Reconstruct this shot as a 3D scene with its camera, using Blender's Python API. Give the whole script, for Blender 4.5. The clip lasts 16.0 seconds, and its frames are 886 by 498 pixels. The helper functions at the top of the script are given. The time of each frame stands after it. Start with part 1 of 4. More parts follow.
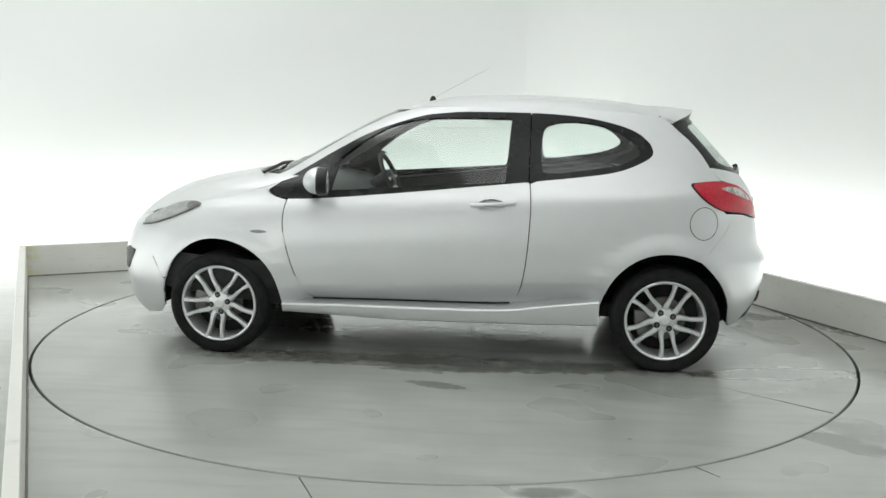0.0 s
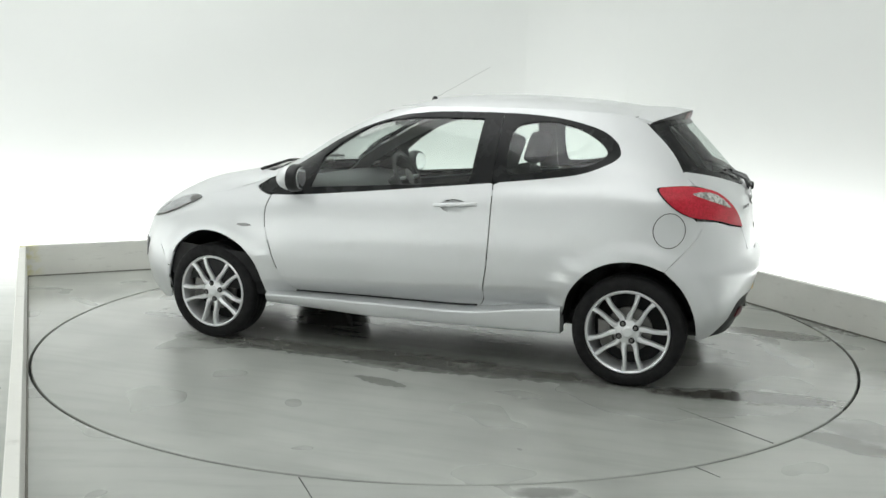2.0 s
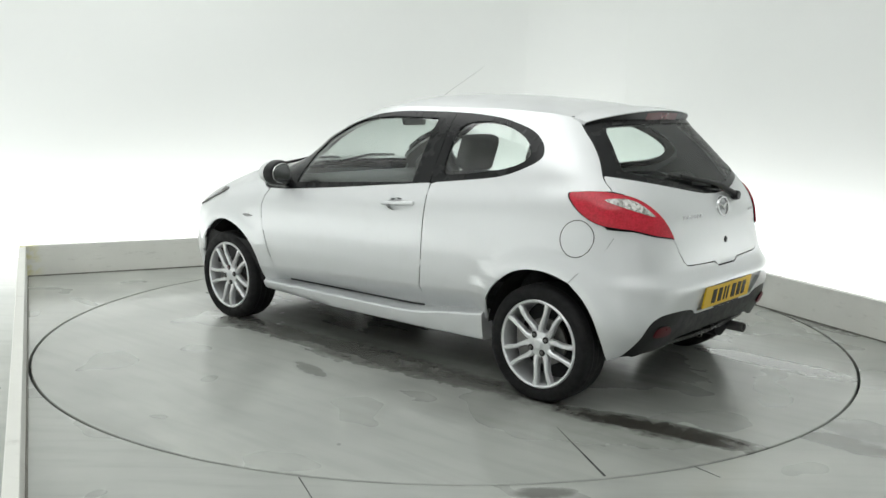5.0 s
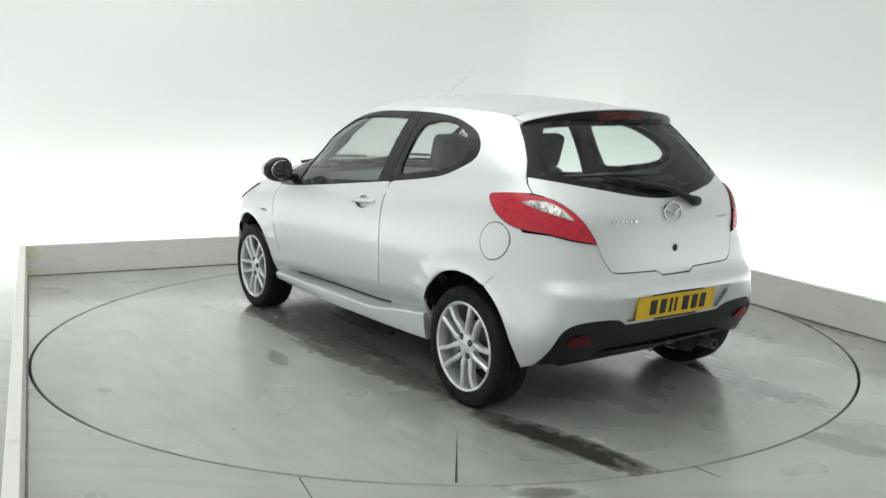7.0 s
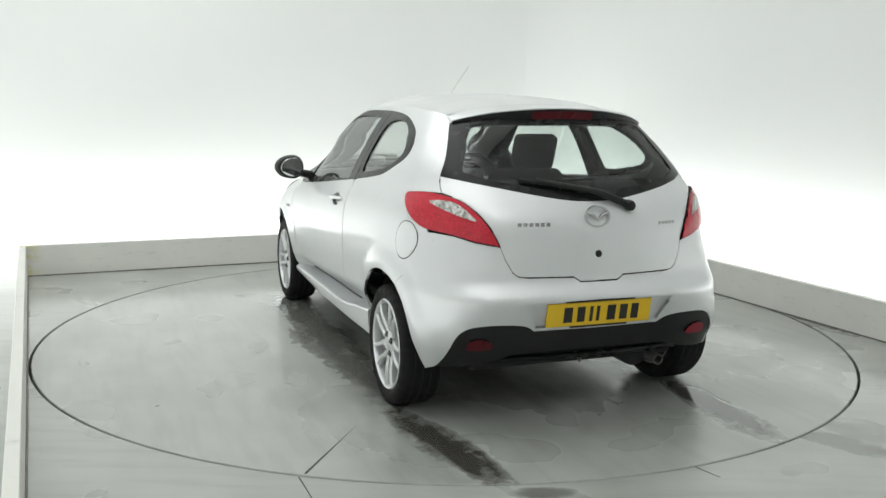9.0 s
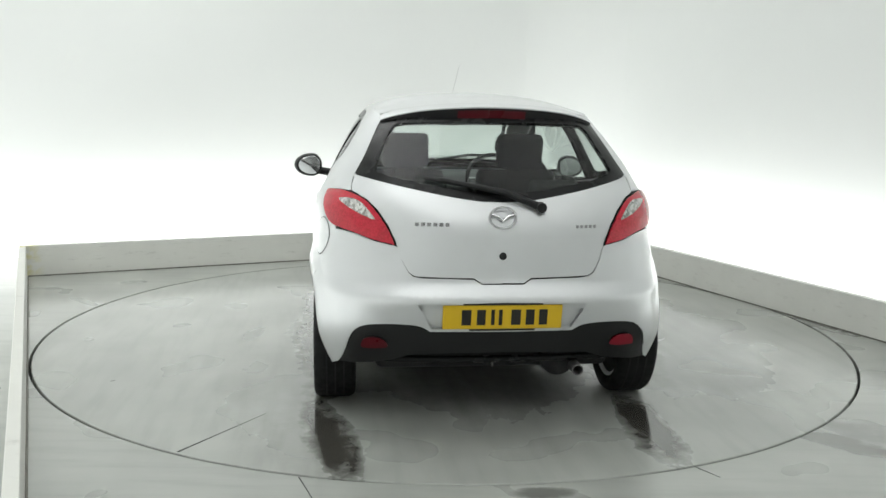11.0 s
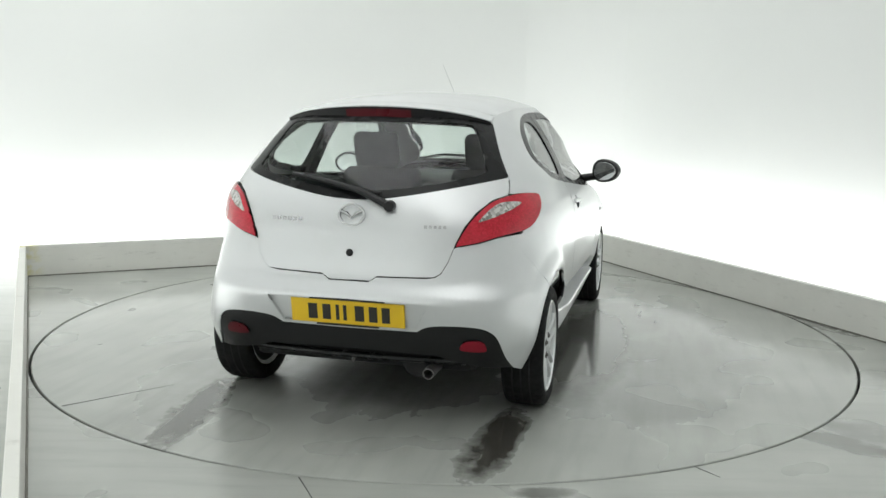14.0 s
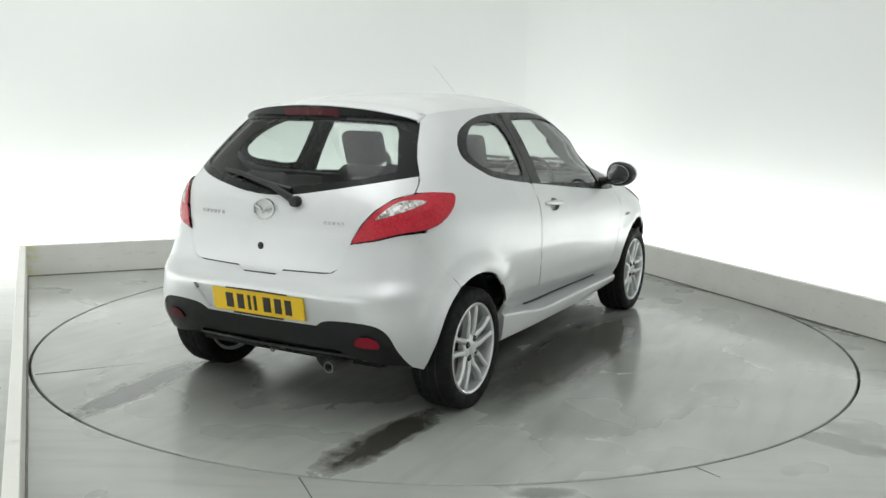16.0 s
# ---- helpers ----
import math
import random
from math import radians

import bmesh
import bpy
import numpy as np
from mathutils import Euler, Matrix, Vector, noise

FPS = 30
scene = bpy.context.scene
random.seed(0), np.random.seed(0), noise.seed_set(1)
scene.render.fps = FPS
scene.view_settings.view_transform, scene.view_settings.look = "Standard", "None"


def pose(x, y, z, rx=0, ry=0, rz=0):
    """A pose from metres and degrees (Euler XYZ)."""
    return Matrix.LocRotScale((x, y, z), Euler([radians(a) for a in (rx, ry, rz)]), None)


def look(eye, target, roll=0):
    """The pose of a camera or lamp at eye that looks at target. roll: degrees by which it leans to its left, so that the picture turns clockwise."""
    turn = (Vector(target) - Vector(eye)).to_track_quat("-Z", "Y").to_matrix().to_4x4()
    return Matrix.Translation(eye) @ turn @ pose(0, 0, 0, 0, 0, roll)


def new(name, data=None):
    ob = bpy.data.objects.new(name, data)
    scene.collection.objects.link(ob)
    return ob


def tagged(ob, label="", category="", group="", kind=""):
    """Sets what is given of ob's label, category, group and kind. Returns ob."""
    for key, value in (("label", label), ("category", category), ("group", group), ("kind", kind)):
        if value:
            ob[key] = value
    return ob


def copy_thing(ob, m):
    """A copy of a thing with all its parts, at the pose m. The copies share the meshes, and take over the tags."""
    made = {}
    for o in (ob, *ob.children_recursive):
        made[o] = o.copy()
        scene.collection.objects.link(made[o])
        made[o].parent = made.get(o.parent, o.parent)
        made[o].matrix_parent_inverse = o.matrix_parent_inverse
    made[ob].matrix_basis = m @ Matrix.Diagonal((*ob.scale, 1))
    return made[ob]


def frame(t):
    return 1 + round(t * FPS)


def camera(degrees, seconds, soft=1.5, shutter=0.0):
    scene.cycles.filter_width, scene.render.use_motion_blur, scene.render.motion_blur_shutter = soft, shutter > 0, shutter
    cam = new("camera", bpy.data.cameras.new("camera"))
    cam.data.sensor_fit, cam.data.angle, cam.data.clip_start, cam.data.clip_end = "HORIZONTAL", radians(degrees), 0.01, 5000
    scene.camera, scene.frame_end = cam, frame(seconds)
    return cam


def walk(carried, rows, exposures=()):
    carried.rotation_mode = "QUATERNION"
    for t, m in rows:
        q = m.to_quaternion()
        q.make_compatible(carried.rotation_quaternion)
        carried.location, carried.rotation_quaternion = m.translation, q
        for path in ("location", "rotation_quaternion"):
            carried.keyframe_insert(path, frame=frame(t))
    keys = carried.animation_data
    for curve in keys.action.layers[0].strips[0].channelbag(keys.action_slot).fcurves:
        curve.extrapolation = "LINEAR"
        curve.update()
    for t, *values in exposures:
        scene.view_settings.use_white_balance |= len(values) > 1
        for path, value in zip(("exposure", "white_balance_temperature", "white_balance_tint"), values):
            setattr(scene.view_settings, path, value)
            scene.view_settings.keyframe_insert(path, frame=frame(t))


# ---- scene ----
SECONDS = 16.0
EYE = Vector((0.0, -5.7024, 1.4343))
AIM = EYE + Vector((-0.003061, 0.987222, -0.159318)) * 6.0
cam = camera(52.03, SECONDS, soft=1.5)
walk(cam, [(0.0, look(EYE, AIM, 0.912)), (SECONDS, look(EYE, AIM, 0.912))])

# ---- light ----
world = bpy.data.worlds.new("world")
world.use_nodes = True
world.node_tree.nodes["Background"].inputs[0].default_value = (0.9, 0.95, 1.0, 1)
world.node_tree.nodes["Background"].inputs[1].default_value = 0.05
scene.world = world
scene.view_settings.exposure = 0.0

# the room is a rectangle turned on the plan; ra runs along the back wall, rb towards it
TURN = radians(24.5)
AX, BX = Vector((math.cos(TURN), math.sin(TURN), 0)), Vector((-math.sin(TURN), math.cos(TURN), 0))


def room(a, b, z=0.0):
    return AX * a + BX * b + Vector((0, 0, z))


LEFT, RIGHT, BACK, FRONT = -2.455, 2.42, 2.71, -9.0   # inner faces of the kerbs, wall behind
TROUGH, KERB_H, KERB_T = 0.95, 0.25, 0.05           # light trough, kerb height and thickness
CEIL = 4.6


def area_lamp(name, place, aim, size_x, size_y, power, colour=(1, 1, 1), turn=0.0):
    data = bpy.data.lights.new(name, "AREA")
    data.shape, data.size, data.size_y, data.energy, data.color = "RECTANGLE", size_x, size_y, power, colour
    ob = new(name, data)
    d = Vector(aim).normalized()
    z = -d
    x = (AX if abs(AX.dot(z)) < 0.95 else BX) * 1.0
    if turn:
        x = BX * 1.0
    x = (x - z * x.dot(z)).normalized()
    y = z.cross(x)
    ob.matrix_basis = Matrix.Translation(place) @ Matrix((x, y, z)).transposed().to_4x4()
    return ob


COOL = (0.985, 1.0, 0.995)
P_TROUGH, P_CEIL = 7.5, 15.0
# strip lamps that stand behind the kerbs and wash the walls
area_lamp("trough_lamp_back", room((LEFT + RIGHT) / 2, BACK + 0.62, 0.06), BX * 0.6 + Vector((0, 0, 0.8)), RIGHT - LEFT + 1.0, 0.16, P_TROUGH * 5.6, COOL)
area_lamp("trough_lamp_right", room(RIGHT + 0.62, -1.9, 0.06), AX * 0.6 + Vector((0, 0, 0.8)), 10.0, 0.16, P_TROUGH * 10.0, COOL, 1)
area_lamp("trough_lamp_left", room(LEFT - 0.62, -1.9, 0.06), AX * -0.6 + Vector((0, 0, 0.8)), 10.0, 0.16, P_TROUGH * 9.6, COOL, 1)
ROWS = ((1.9, 1.0), (-0.6, 0.85), (-3.1, 0.55), (-5.6, 0.8))
COLUMNS = ((-1.7, 2.3), (0.1, 0.72), (1.9, 0.36))
CEILING_PANELS = [(a, b) for a, _ in COLUMNS for b, _ in ROWS]
for a, fa in COLUMNS:
    for b, fb in ROWS:
        area_lamp("ceiling_panel_lamp", room(a, b, CEIL - 0.10), (0, 0, -1), 1.75, 2.4, P_CEIL * fa * fb, COOL)

# ---- materials ----
class Mat:
    """A small builder for node materials."""

    def __init__(self, name):
        self.m = bpy.data.materials.new(name)
        self.m.use_nodes = True
        self.t = self.m.node_tree
        self.b = self.t.nodes["Principled BSDF"]

    def n(self, kind, **values):
        node = self.t.nodes.new(kind)
        for k, v in values.items():
            node.inputs[k.replace("_", " ")].default_value = v
        return node

    def link(self, a, b):
        self.t.links.new(a, b)

    def coords(self):
        return self.n("ShaderNodeTexCoord").outputs["Object"]

    def noise(self, scale, detail=4.0, rough=0.55, vec=None, stretch=None):
        node = self.n("ShaderNodeTexNoise", Scale=scale, Detail=detail, Roughness=rough)
        vec = vec or self.coords()
        if stretch:
            mp = self.n("ShaderNodeMapping", Scale=stretch)
            self.link(vec, mp.inputs[0])
            vec = mp.outputs[0]
        self.link(vec, node.inputs["Vector"])
        return node.outputs["Fac"]

    def ramp(self, fac, lo, hi, a=0.0, b=1.0):
        node = self.n("ShaderNodeMapRange")
        node.interpolation_type = "SMOOTHSTEP"
        for i, v in enumerate((lo, hi, a, b)):
            node.inputs[i + 1].default_value = v
        self.link(fac, node.inputs[0])
        return node.outputs[0]

    def math(self, op, a, b=0.0, c=0.0):
        node = self.n("ShaderNodeMath")
        node.operation = op
        for i, v in enumerate((a, b, c)):
            if isinstance(v, (int, float)):
                node.inputs[i].default_value = v
            else:
                self.link(v, node.inputs[i])
        return node.outputs[0]

    def mix(self, fac, a, b):
        node = self.n("ShaderNodeMix")
        node.data_type = "RGBA"
        for sock, v in ((node.inputs[0], fac), (node.inputs[6], a), (node.inputs[7], b)):
            if isinstance(v, (int, float)):
                sock.default_value = v
            elif isinstance(v, tuple):
                sock.default_value = (*v, 1)
            else:
                self.link(v, sock)
        return node.outputs[2]

    def bump(self, fac, strength, distance=0.002):
        node = self.n("ShaderNodeBump", Strength=strength, Distance=distance)
        self.link(fac, node.inputs["Height"])
        self.link(node.outputs[0], self.b.inputs["Normal"])

    def put(self, **values):
        for k, v in values.items():
            sock = self.b.inputs[k.replace("_", " ")]
            if isinstance(v, (int, float)):
                sock.default_value = v
            elif isinstance(v, tuple):
                sock.default_value = (*v, 1)
            else:
                self.link(v, sock)
        return self.m


def plain(name, colour, rough, metal=0.0, var=0.12, scale=30.0, bump=0.05, **more):
    m = Mat(name)
    f = m.noise(scale)
    dark = tuple(c * (1 - var) for c in colour)
    light = tuple(min(1, c * (1 + var)) for c in colour)
    m.put(Base_Color=m.mix(f, dark, light), Metallic=metal, Roughness=m.ramp(m.noise(scale * 0.3), 0.3, 0.7, rough * 0.85, rough * 1.15), **more)
    if bump:
        m.bump(m.noise(scale * 6), bump)
    return m.m


def paint_material():
    m = Mat("silver_paint")
    fine, wide = m.noise(900, 2), m.noise(3.0)
    col = m.mix(fine, (0.66, 0.672, 0.682), (0.74, 0.752, 0.762))
    dust = m.ramp(m.noise(7, 6), 0.50, 0.72, 0.0, 0.10)
    col = m.mix(dust, col, (0.55, 0.55, 0.53))
    m.put(Base_Color=col, Metallic=0.46, Roughness=m.ramp(wide, 0.3, 0.7, 0.37, 0.43), Coat_Weight=0.5, Coat_Roughness=0.06)
    return m.m


def glass_material(name, tint, gloss=0.0, sheen=0.88):
    m = bpy.data.materials.new(name)
    m.use_nodes = True
    t = m.node_tree
    t.nodes.remove(t.nodes["Principled BSDF"])
    clear, shine, face, power, add, mix = (t.nodes.new("ShaderNode" + k) for k in ("BsdfTransparent", "BsdfGlossy", "LayerWeight", "Math", "Math", "MixShader"))
    clear.inputs[0].default_value = (*tint, 1)
    shine.inputs["Roughness"].default_value = 0.03
    face.inputs[0].default_value = 0.5
    power.operation, add.operation = "POWER", "MULTIPLY_ADD"
    power.inputs[1].default_value, add.inputs[1].default_value, add.inputs[2].default_value = 3.2, sheen, 0.045 + gloss
    t.links.new(face.outputs["Facing"], power.inputs[0])
    t.links.new(power.outputs[0], add.inputs[0])
    t.links.new(add.outputs[0], mix.inputs[0])
    t.links.new(clear.outputs[0], mix.inputs[1])
    t.links.new(shine.outputs[0], mix.inputs[2])
    t.links.new(mix.outputs[0], t.nodes["Material Output"].inputs[0])
    return m


def concrete(name, stains_shade, tint=(0.425, 0.441, 0.410), damp=0.07):
    """Painted grey floor with wet, scuffed places and painted shade. Each stain or shade spot: (x, y, half length, half
    width, turn, depth, edge) in the object's space.
    """
    m = Mat(name)
    vec = m.coords()
    big, mid, fine = m.noise(0.9, 5, vec=vec), m.noise(4, 2, 0.45, vec=vec), m.noise(60, 4, vec=vec)
    drag = m.noise(3.0, 2.5, 0.45, vec=vec, stretch=(0.5, 3.0, 1.0))
    crumbs = m.noise(11, 5, 0.65, vec=vec)
    base = m.mix(m.ramp(big, 0.3, 0.7), tuple(c * 0.93 for c in tint), tuple(c * 1.07 for c in tint))
    base = m.mix(m.ramp(fine, 0.2, 0.9, 0, 0.12), base, tuple(c * 0.85 for c in tint))
    # worn patches and wheel scuffs
    worn = m.noise(2.0, 3, 0.45, vec=vec)
    film = m.noise(1.7, 2, 0.4, vec=vec)
    base = m.mix(m.ramp(worn, 0.22, 0.80, 0, 0.62), base, tuple(c * 0.66 for c in tint))
    scuff = m.noise(6.0, 3, 0.5, vec=vec, stretch=(0.3, 2.2, 1.0))
    base = m.mix(m.ramp(scuff, 0.40, 0.85, 0, 0.5), base, tuple(c * 0.60 for c in tint))
    sep = m.n("ShaderNodeSeparateXYZ")
    m.link(vec, sep.inputs[0])
    wet_shade = None
    for x, y, lx, ly, turn, depth, edge in stains_shade:
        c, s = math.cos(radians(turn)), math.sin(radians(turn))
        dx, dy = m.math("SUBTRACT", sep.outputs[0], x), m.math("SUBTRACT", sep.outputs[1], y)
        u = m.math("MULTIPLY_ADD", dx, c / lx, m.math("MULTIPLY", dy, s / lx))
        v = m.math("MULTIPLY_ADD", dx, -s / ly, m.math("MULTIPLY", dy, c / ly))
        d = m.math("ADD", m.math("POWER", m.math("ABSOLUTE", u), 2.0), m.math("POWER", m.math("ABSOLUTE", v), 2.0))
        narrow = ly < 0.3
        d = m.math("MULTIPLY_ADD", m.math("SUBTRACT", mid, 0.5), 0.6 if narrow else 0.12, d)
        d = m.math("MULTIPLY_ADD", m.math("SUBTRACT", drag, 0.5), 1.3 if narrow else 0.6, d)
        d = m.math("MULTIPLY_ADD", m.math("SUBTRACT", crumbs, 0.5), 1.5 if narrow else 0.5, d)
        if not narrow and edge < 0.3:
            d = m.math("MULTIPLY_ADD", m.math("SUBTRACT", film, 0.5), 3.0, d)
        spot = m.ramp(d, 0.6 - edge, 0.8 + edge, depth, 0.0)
        wet_shade = spot if wet_shade is None else m.math("MAXIMUM", wet_shade, spot)
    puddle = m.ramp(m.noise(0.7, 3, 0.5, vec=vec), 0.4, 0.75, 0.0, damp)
    wet_shade = m.math("MAXIMUM", wet_shade, puddle)
    col = m.mix(wet_shade, base, (0.055, 0.052, 0.045))
    rough = m.math("MAXIMUM", m.math("SUBTRACT", m.ramp(film, 0.2, 0.8, 0.37, 0.25), m.math("MULTIPLY", wet_shade, 0.20)), 0.12)
    m.put(Base_Color=col, Roughness=rough, Specular_IOR_Level=0.5, Coat_Weight=m.math("MULTIPLY_ADD", wet_shade, 0.45, 0.25), Coat_Roughness=0.12)
    return m.m


PAINT = paint_material()
BLACK = plain("black_plastic", (0.011, 0.0115, 0.012), 0.42, scale=80, Specular_IOR_Level=0.35)
GLOSS_BLACK = plain("gloss_black_trim", (0.010, 0.0105, 0.011), 0.26, bump=0, Specular_IOR_Level=0.22)
DARK = plain("dark_liner", (0.012, 0.012, 0.013), 0.8)
RUBBER = plain("tyre_rubber", (0.009, 0.009, 0.0095), 0.75, scale=120, bump=0.2, Specular_IOR_Level=0.25)
ALLOY = plain("alloy_silver", (0.74, 0.75, 0.76), 0.36, 0.6, var=0.05, scale=60, bump=0)
STEEL = plain("brake_steel", (0.20, 0.195, 0.19), 0.45, 0.8, scale=40)
BADGE = plain("badge_metal", (0.40, 0.40, 0.41), 0.3, 0.8, bump=0)
CHROME = plain("chrome", (0.62, 0.62, 0.63), 0.14, 1.0, var=0.03, bump=0)
GLASS = glass_material("window_glass", (0.88, 0.93, 0.905), 0.02)
REAR_GLASS = glass_material("rear_window_glass", (0.82, 0.88, 0.85), -0.005, 0.40)
FABRIC = plain("seat_fabric", (0.022, 0.023, 0.024), 0.9, scale=200, bump=0.3)
TRIM = plain("cabin_plastic", (0.09, 0.092, 0.095), 0.6, scale=120)
GREY_TRIM = plain("grey_pillar_trim", (0.20, 0.20, 0.195), 0.7, scale=120)
LIGHT_TRIM = plain("light_headliner", (0.42, 0.43, 0.42), 0.9, scale=150)
YELLOW = plain("plate_yellow", (0.80, 0.52, 0.02), 0.35, var=0.05, bump=0)
INK = plain("plate_ink", (0.02, 0.018, 0.015), 0.5, bump=0)
MIRROR = plain("mirror_glass", (0.85, 0.86, 0.87), 0.03, 1.0, var=0.01, bump=0)
HEAD_LENS = plain("headlamp_lens", (0.46, 0.47, 0.48), 0.15, 0.5, var=0.45, scale=25, bump=0)


def kerb_material():
    m = Mat("kerb_paint")
    vec = m.coords()
    base = m.mix(m.noise(5, 5, vec=vec), (0.66, 0.66, 0.62), (0.76, 0.76, 0.715))
    scuff = m.ramp(m.noise(9, 6, 0.65, vec=vec, stretch=(1, 1, 4)), 0.56, 0.75, 0, 0.35)
    base = m.mix(scuff, base, (0.38, 0.37, 0.33))
    sep = m.n("ShaderNodeSeparateXYZ")
    m.link(vec, sep.inputs[0])
    old = m.math("MULTIPLY", m.ramp(sep.outputs[0], -2.50, -2.30, 0.8, 0.0), m.math("MULTIPLY", m.ramp(sep.outputs[1], 2.60, 2.70), m.ramp(m.noise(14, vec=vec), 0.42, 0.6)))
    m.put(Base_Color=m.mix(old, base, (0.62, 0.58, 0.22)), Roughness=0.5)
    m.bump(m.noise(30, vec=vec), 0.1)
    return m.m


KERB = kerb_material()
WALL = plain("white_wall_paint", (0.80, 0.815, 0.80), 0.75, var=0.012, scale=1.2, bump=0.02)
JOINT = plain("kerb_sealant", (0.16, 0.155, 0.135), 0.8, var=0.5, scale=9)
SEAM = plain("seam_rubber", (0.03, 0.03, 0.028), 0.7)


def faceted(name, dark, light, scale, rough, metal, **more):
    """A moulded lamp lens over its reflector's facets."""
    m = Mat(name)
    cells = m.n("ShaderNodeTexVoronoi", Scale=scale)
    m.link(m.coords(), cells.inputs["Vector"])
    tone = m.n("ShaderNodeSeparateColor")
    m.link(cells.outputs["Color"], tone.inputs[0])
    f = m.math("MULTIPLY_ADD", tone.outputs[0], 0.55, m.math("MULTIPLY", m.noise(16, 3), 0.45))
    m.put(Base_Color=m.mix(m.ramp(f, 0.15, 0.85), dark, light), Roughness=rough, Metallic=metal, Coat_Weight=0.4, Coat_Roughness=0.04, **more)
    return m.m


RED = faceted("red_lens", (0.44, 0.007, 0.022), (0.60, 0.016, 0.042), 140, 0.22, 0.0, Specular_IOR_Level=0.4)
WHITE_LENS = faceted("reverse_lens", (0.20, 0.19, 0.18), (0.80, 0.77, 0.75), 75, 0.2, 0.35)
LIT_REFLECTOR = plain("lit_red_reflector", (0.24, 0.008, 0.022), 0.3, bump=0, Specular_IOR_Level=0.3)
DIM_RED = plain("dark_red_lens", (0.085, 0.004, 0.009), 0.3, bump=0, Specular_IOR_Level=0.3)
# stains and painted car shade are given in the turntable's own space, which turns with it
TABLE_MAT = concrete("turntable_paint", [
    # the car's shade is painted in: wide ellipse below it, strips along its sills
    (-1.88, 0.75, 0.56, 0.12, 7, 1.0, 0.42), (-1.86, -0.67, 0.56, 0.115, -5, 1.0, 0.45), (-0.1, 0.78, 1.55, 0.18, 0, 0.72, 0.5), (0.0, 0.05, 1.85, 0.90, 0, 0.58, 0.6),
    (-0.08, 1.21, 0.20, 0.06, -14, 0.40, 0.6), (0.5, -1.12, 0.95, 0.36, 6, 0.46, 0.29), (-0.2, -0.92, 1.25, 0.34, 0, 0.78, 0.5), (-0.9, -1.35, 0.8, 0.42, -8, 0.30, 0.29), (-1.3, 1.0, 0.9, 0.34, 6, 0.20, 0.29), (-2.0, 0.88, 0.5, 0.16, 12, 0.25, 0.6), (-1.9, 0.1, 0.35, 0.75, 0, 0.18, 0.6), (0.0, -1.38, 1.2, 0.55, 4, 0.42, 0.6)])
# narrow streak at (2.25, 0.75) paints shade along the right kerb's foot; others are stains
FLOOR_MAT = concrete("floor_paint", [(1.74, -1.92, 0.28, 0.10, -42, 0.60, 0.45), (1.95, -1.85, 0.45, 0.14, -40, 0.40, 0.5), (0.38, -2.50, 0.13, 0.06, 5, 0.6, 0.4), (2.25, 0.75, 1.2, 0.10, -64, 0.40, 0.6), (2.6, -1.0, 0.5, 0.3, 20, 0.25, 0.6)])


# ---- mesh helpers ----
def mesh_object(name, verts, faces, material, smooth=False, normals=None):
    me = bpy.data.meshes.new(name)
    me.from_pydata([tuple(v) for v in verts], [], [tuple(f) for f in faces])
    me.update()
    if smooth:
        me.polygons.foreach_set("use_smooth", [True] * len(me.polygons))
    if normals is not None:
        me.normals_split_custom_set_from_vertices([tuple(n) for n in normals])
    me.materials.append(material)
    return new(name, me)


def bm_object(name, bm, material, smooth=False, angle=None):
    bmesh.ops.recalc_face_normals(bm, faces=bm.faces[:])
    me = bpy.data.meshes.new(name)
    if smooth:
        for f in bm.faces:
            f.smooth = True
        if angle:
            for e in bm.edges:
                if len(e.link_faces) == 2 and e.calc_face_angle(0) > radians(angle):
                    e.smooth = False
    bm.to_mesh(me)
    bm.free()
    me.materials.append(material)
    return new(name, me)


def part(name, bm, material, parent, label="", smooth=False, angle=35, m=None):
    ob = bm_object(name, bm, material, smooth, angle)
    ob.parent = parent
    if m is not None:
        ob.matrix_basis = m
    return tagged(ob, label)


def box(size, at=(0, 0, 0), bevel=0.0, segments=2):
    bm = bmesh.new()
    bmesh.ops.create_cube(bm, size=1.0)
    bmesh.ops.scale(bm, vec=size, verts=bm.verts[:])
    if bevel:
        bmesh.ops.bevel(bm, geom=bm.edges[:], offset=bevel, segments=segments, affect="EDGES", profile=0.5)
    bmesh.ops.translate(bm, vec=at, verts=bm.verts[:])
    return bm


def lathe(profile, steps=48, axis="y", closed=False):
    """Turns (radius, along) pairs round an axis."""
    bm = bmesh.new()
    rings = []
    for r, a in profile:
        ring = []
        for i in range(steps):
            c, s = math.cos(2 * math.pi * i / steps) * r, math.sin(2 * math.pi * i / steps) * r
            ring.append(bm.verts.new((c, a, s) if axis == "y" else (c, s, a) if axis == "z" else (a, c, s)))
        rings.append(ring)
    pairs = list(zip(rings, rings[1:])) + ([(rings[-1], rings[0])] if closed else [])
    for p, q in pairs:
        for i in range(steps):
            j = (i + 1) % steps
            bm.faces.new((p[i], p[j], q[j], q[i]))
    if not closed:
        for ring in (rings[0], rings[-1]):
            if (ring[0].co - ring[steps // 2].co).length > 1e-5:
                bm.faces.new(ring)
    bmesh.ops.remove_doubles(bm, verts=bm.verts[:], dist=1e-6)
    return bm


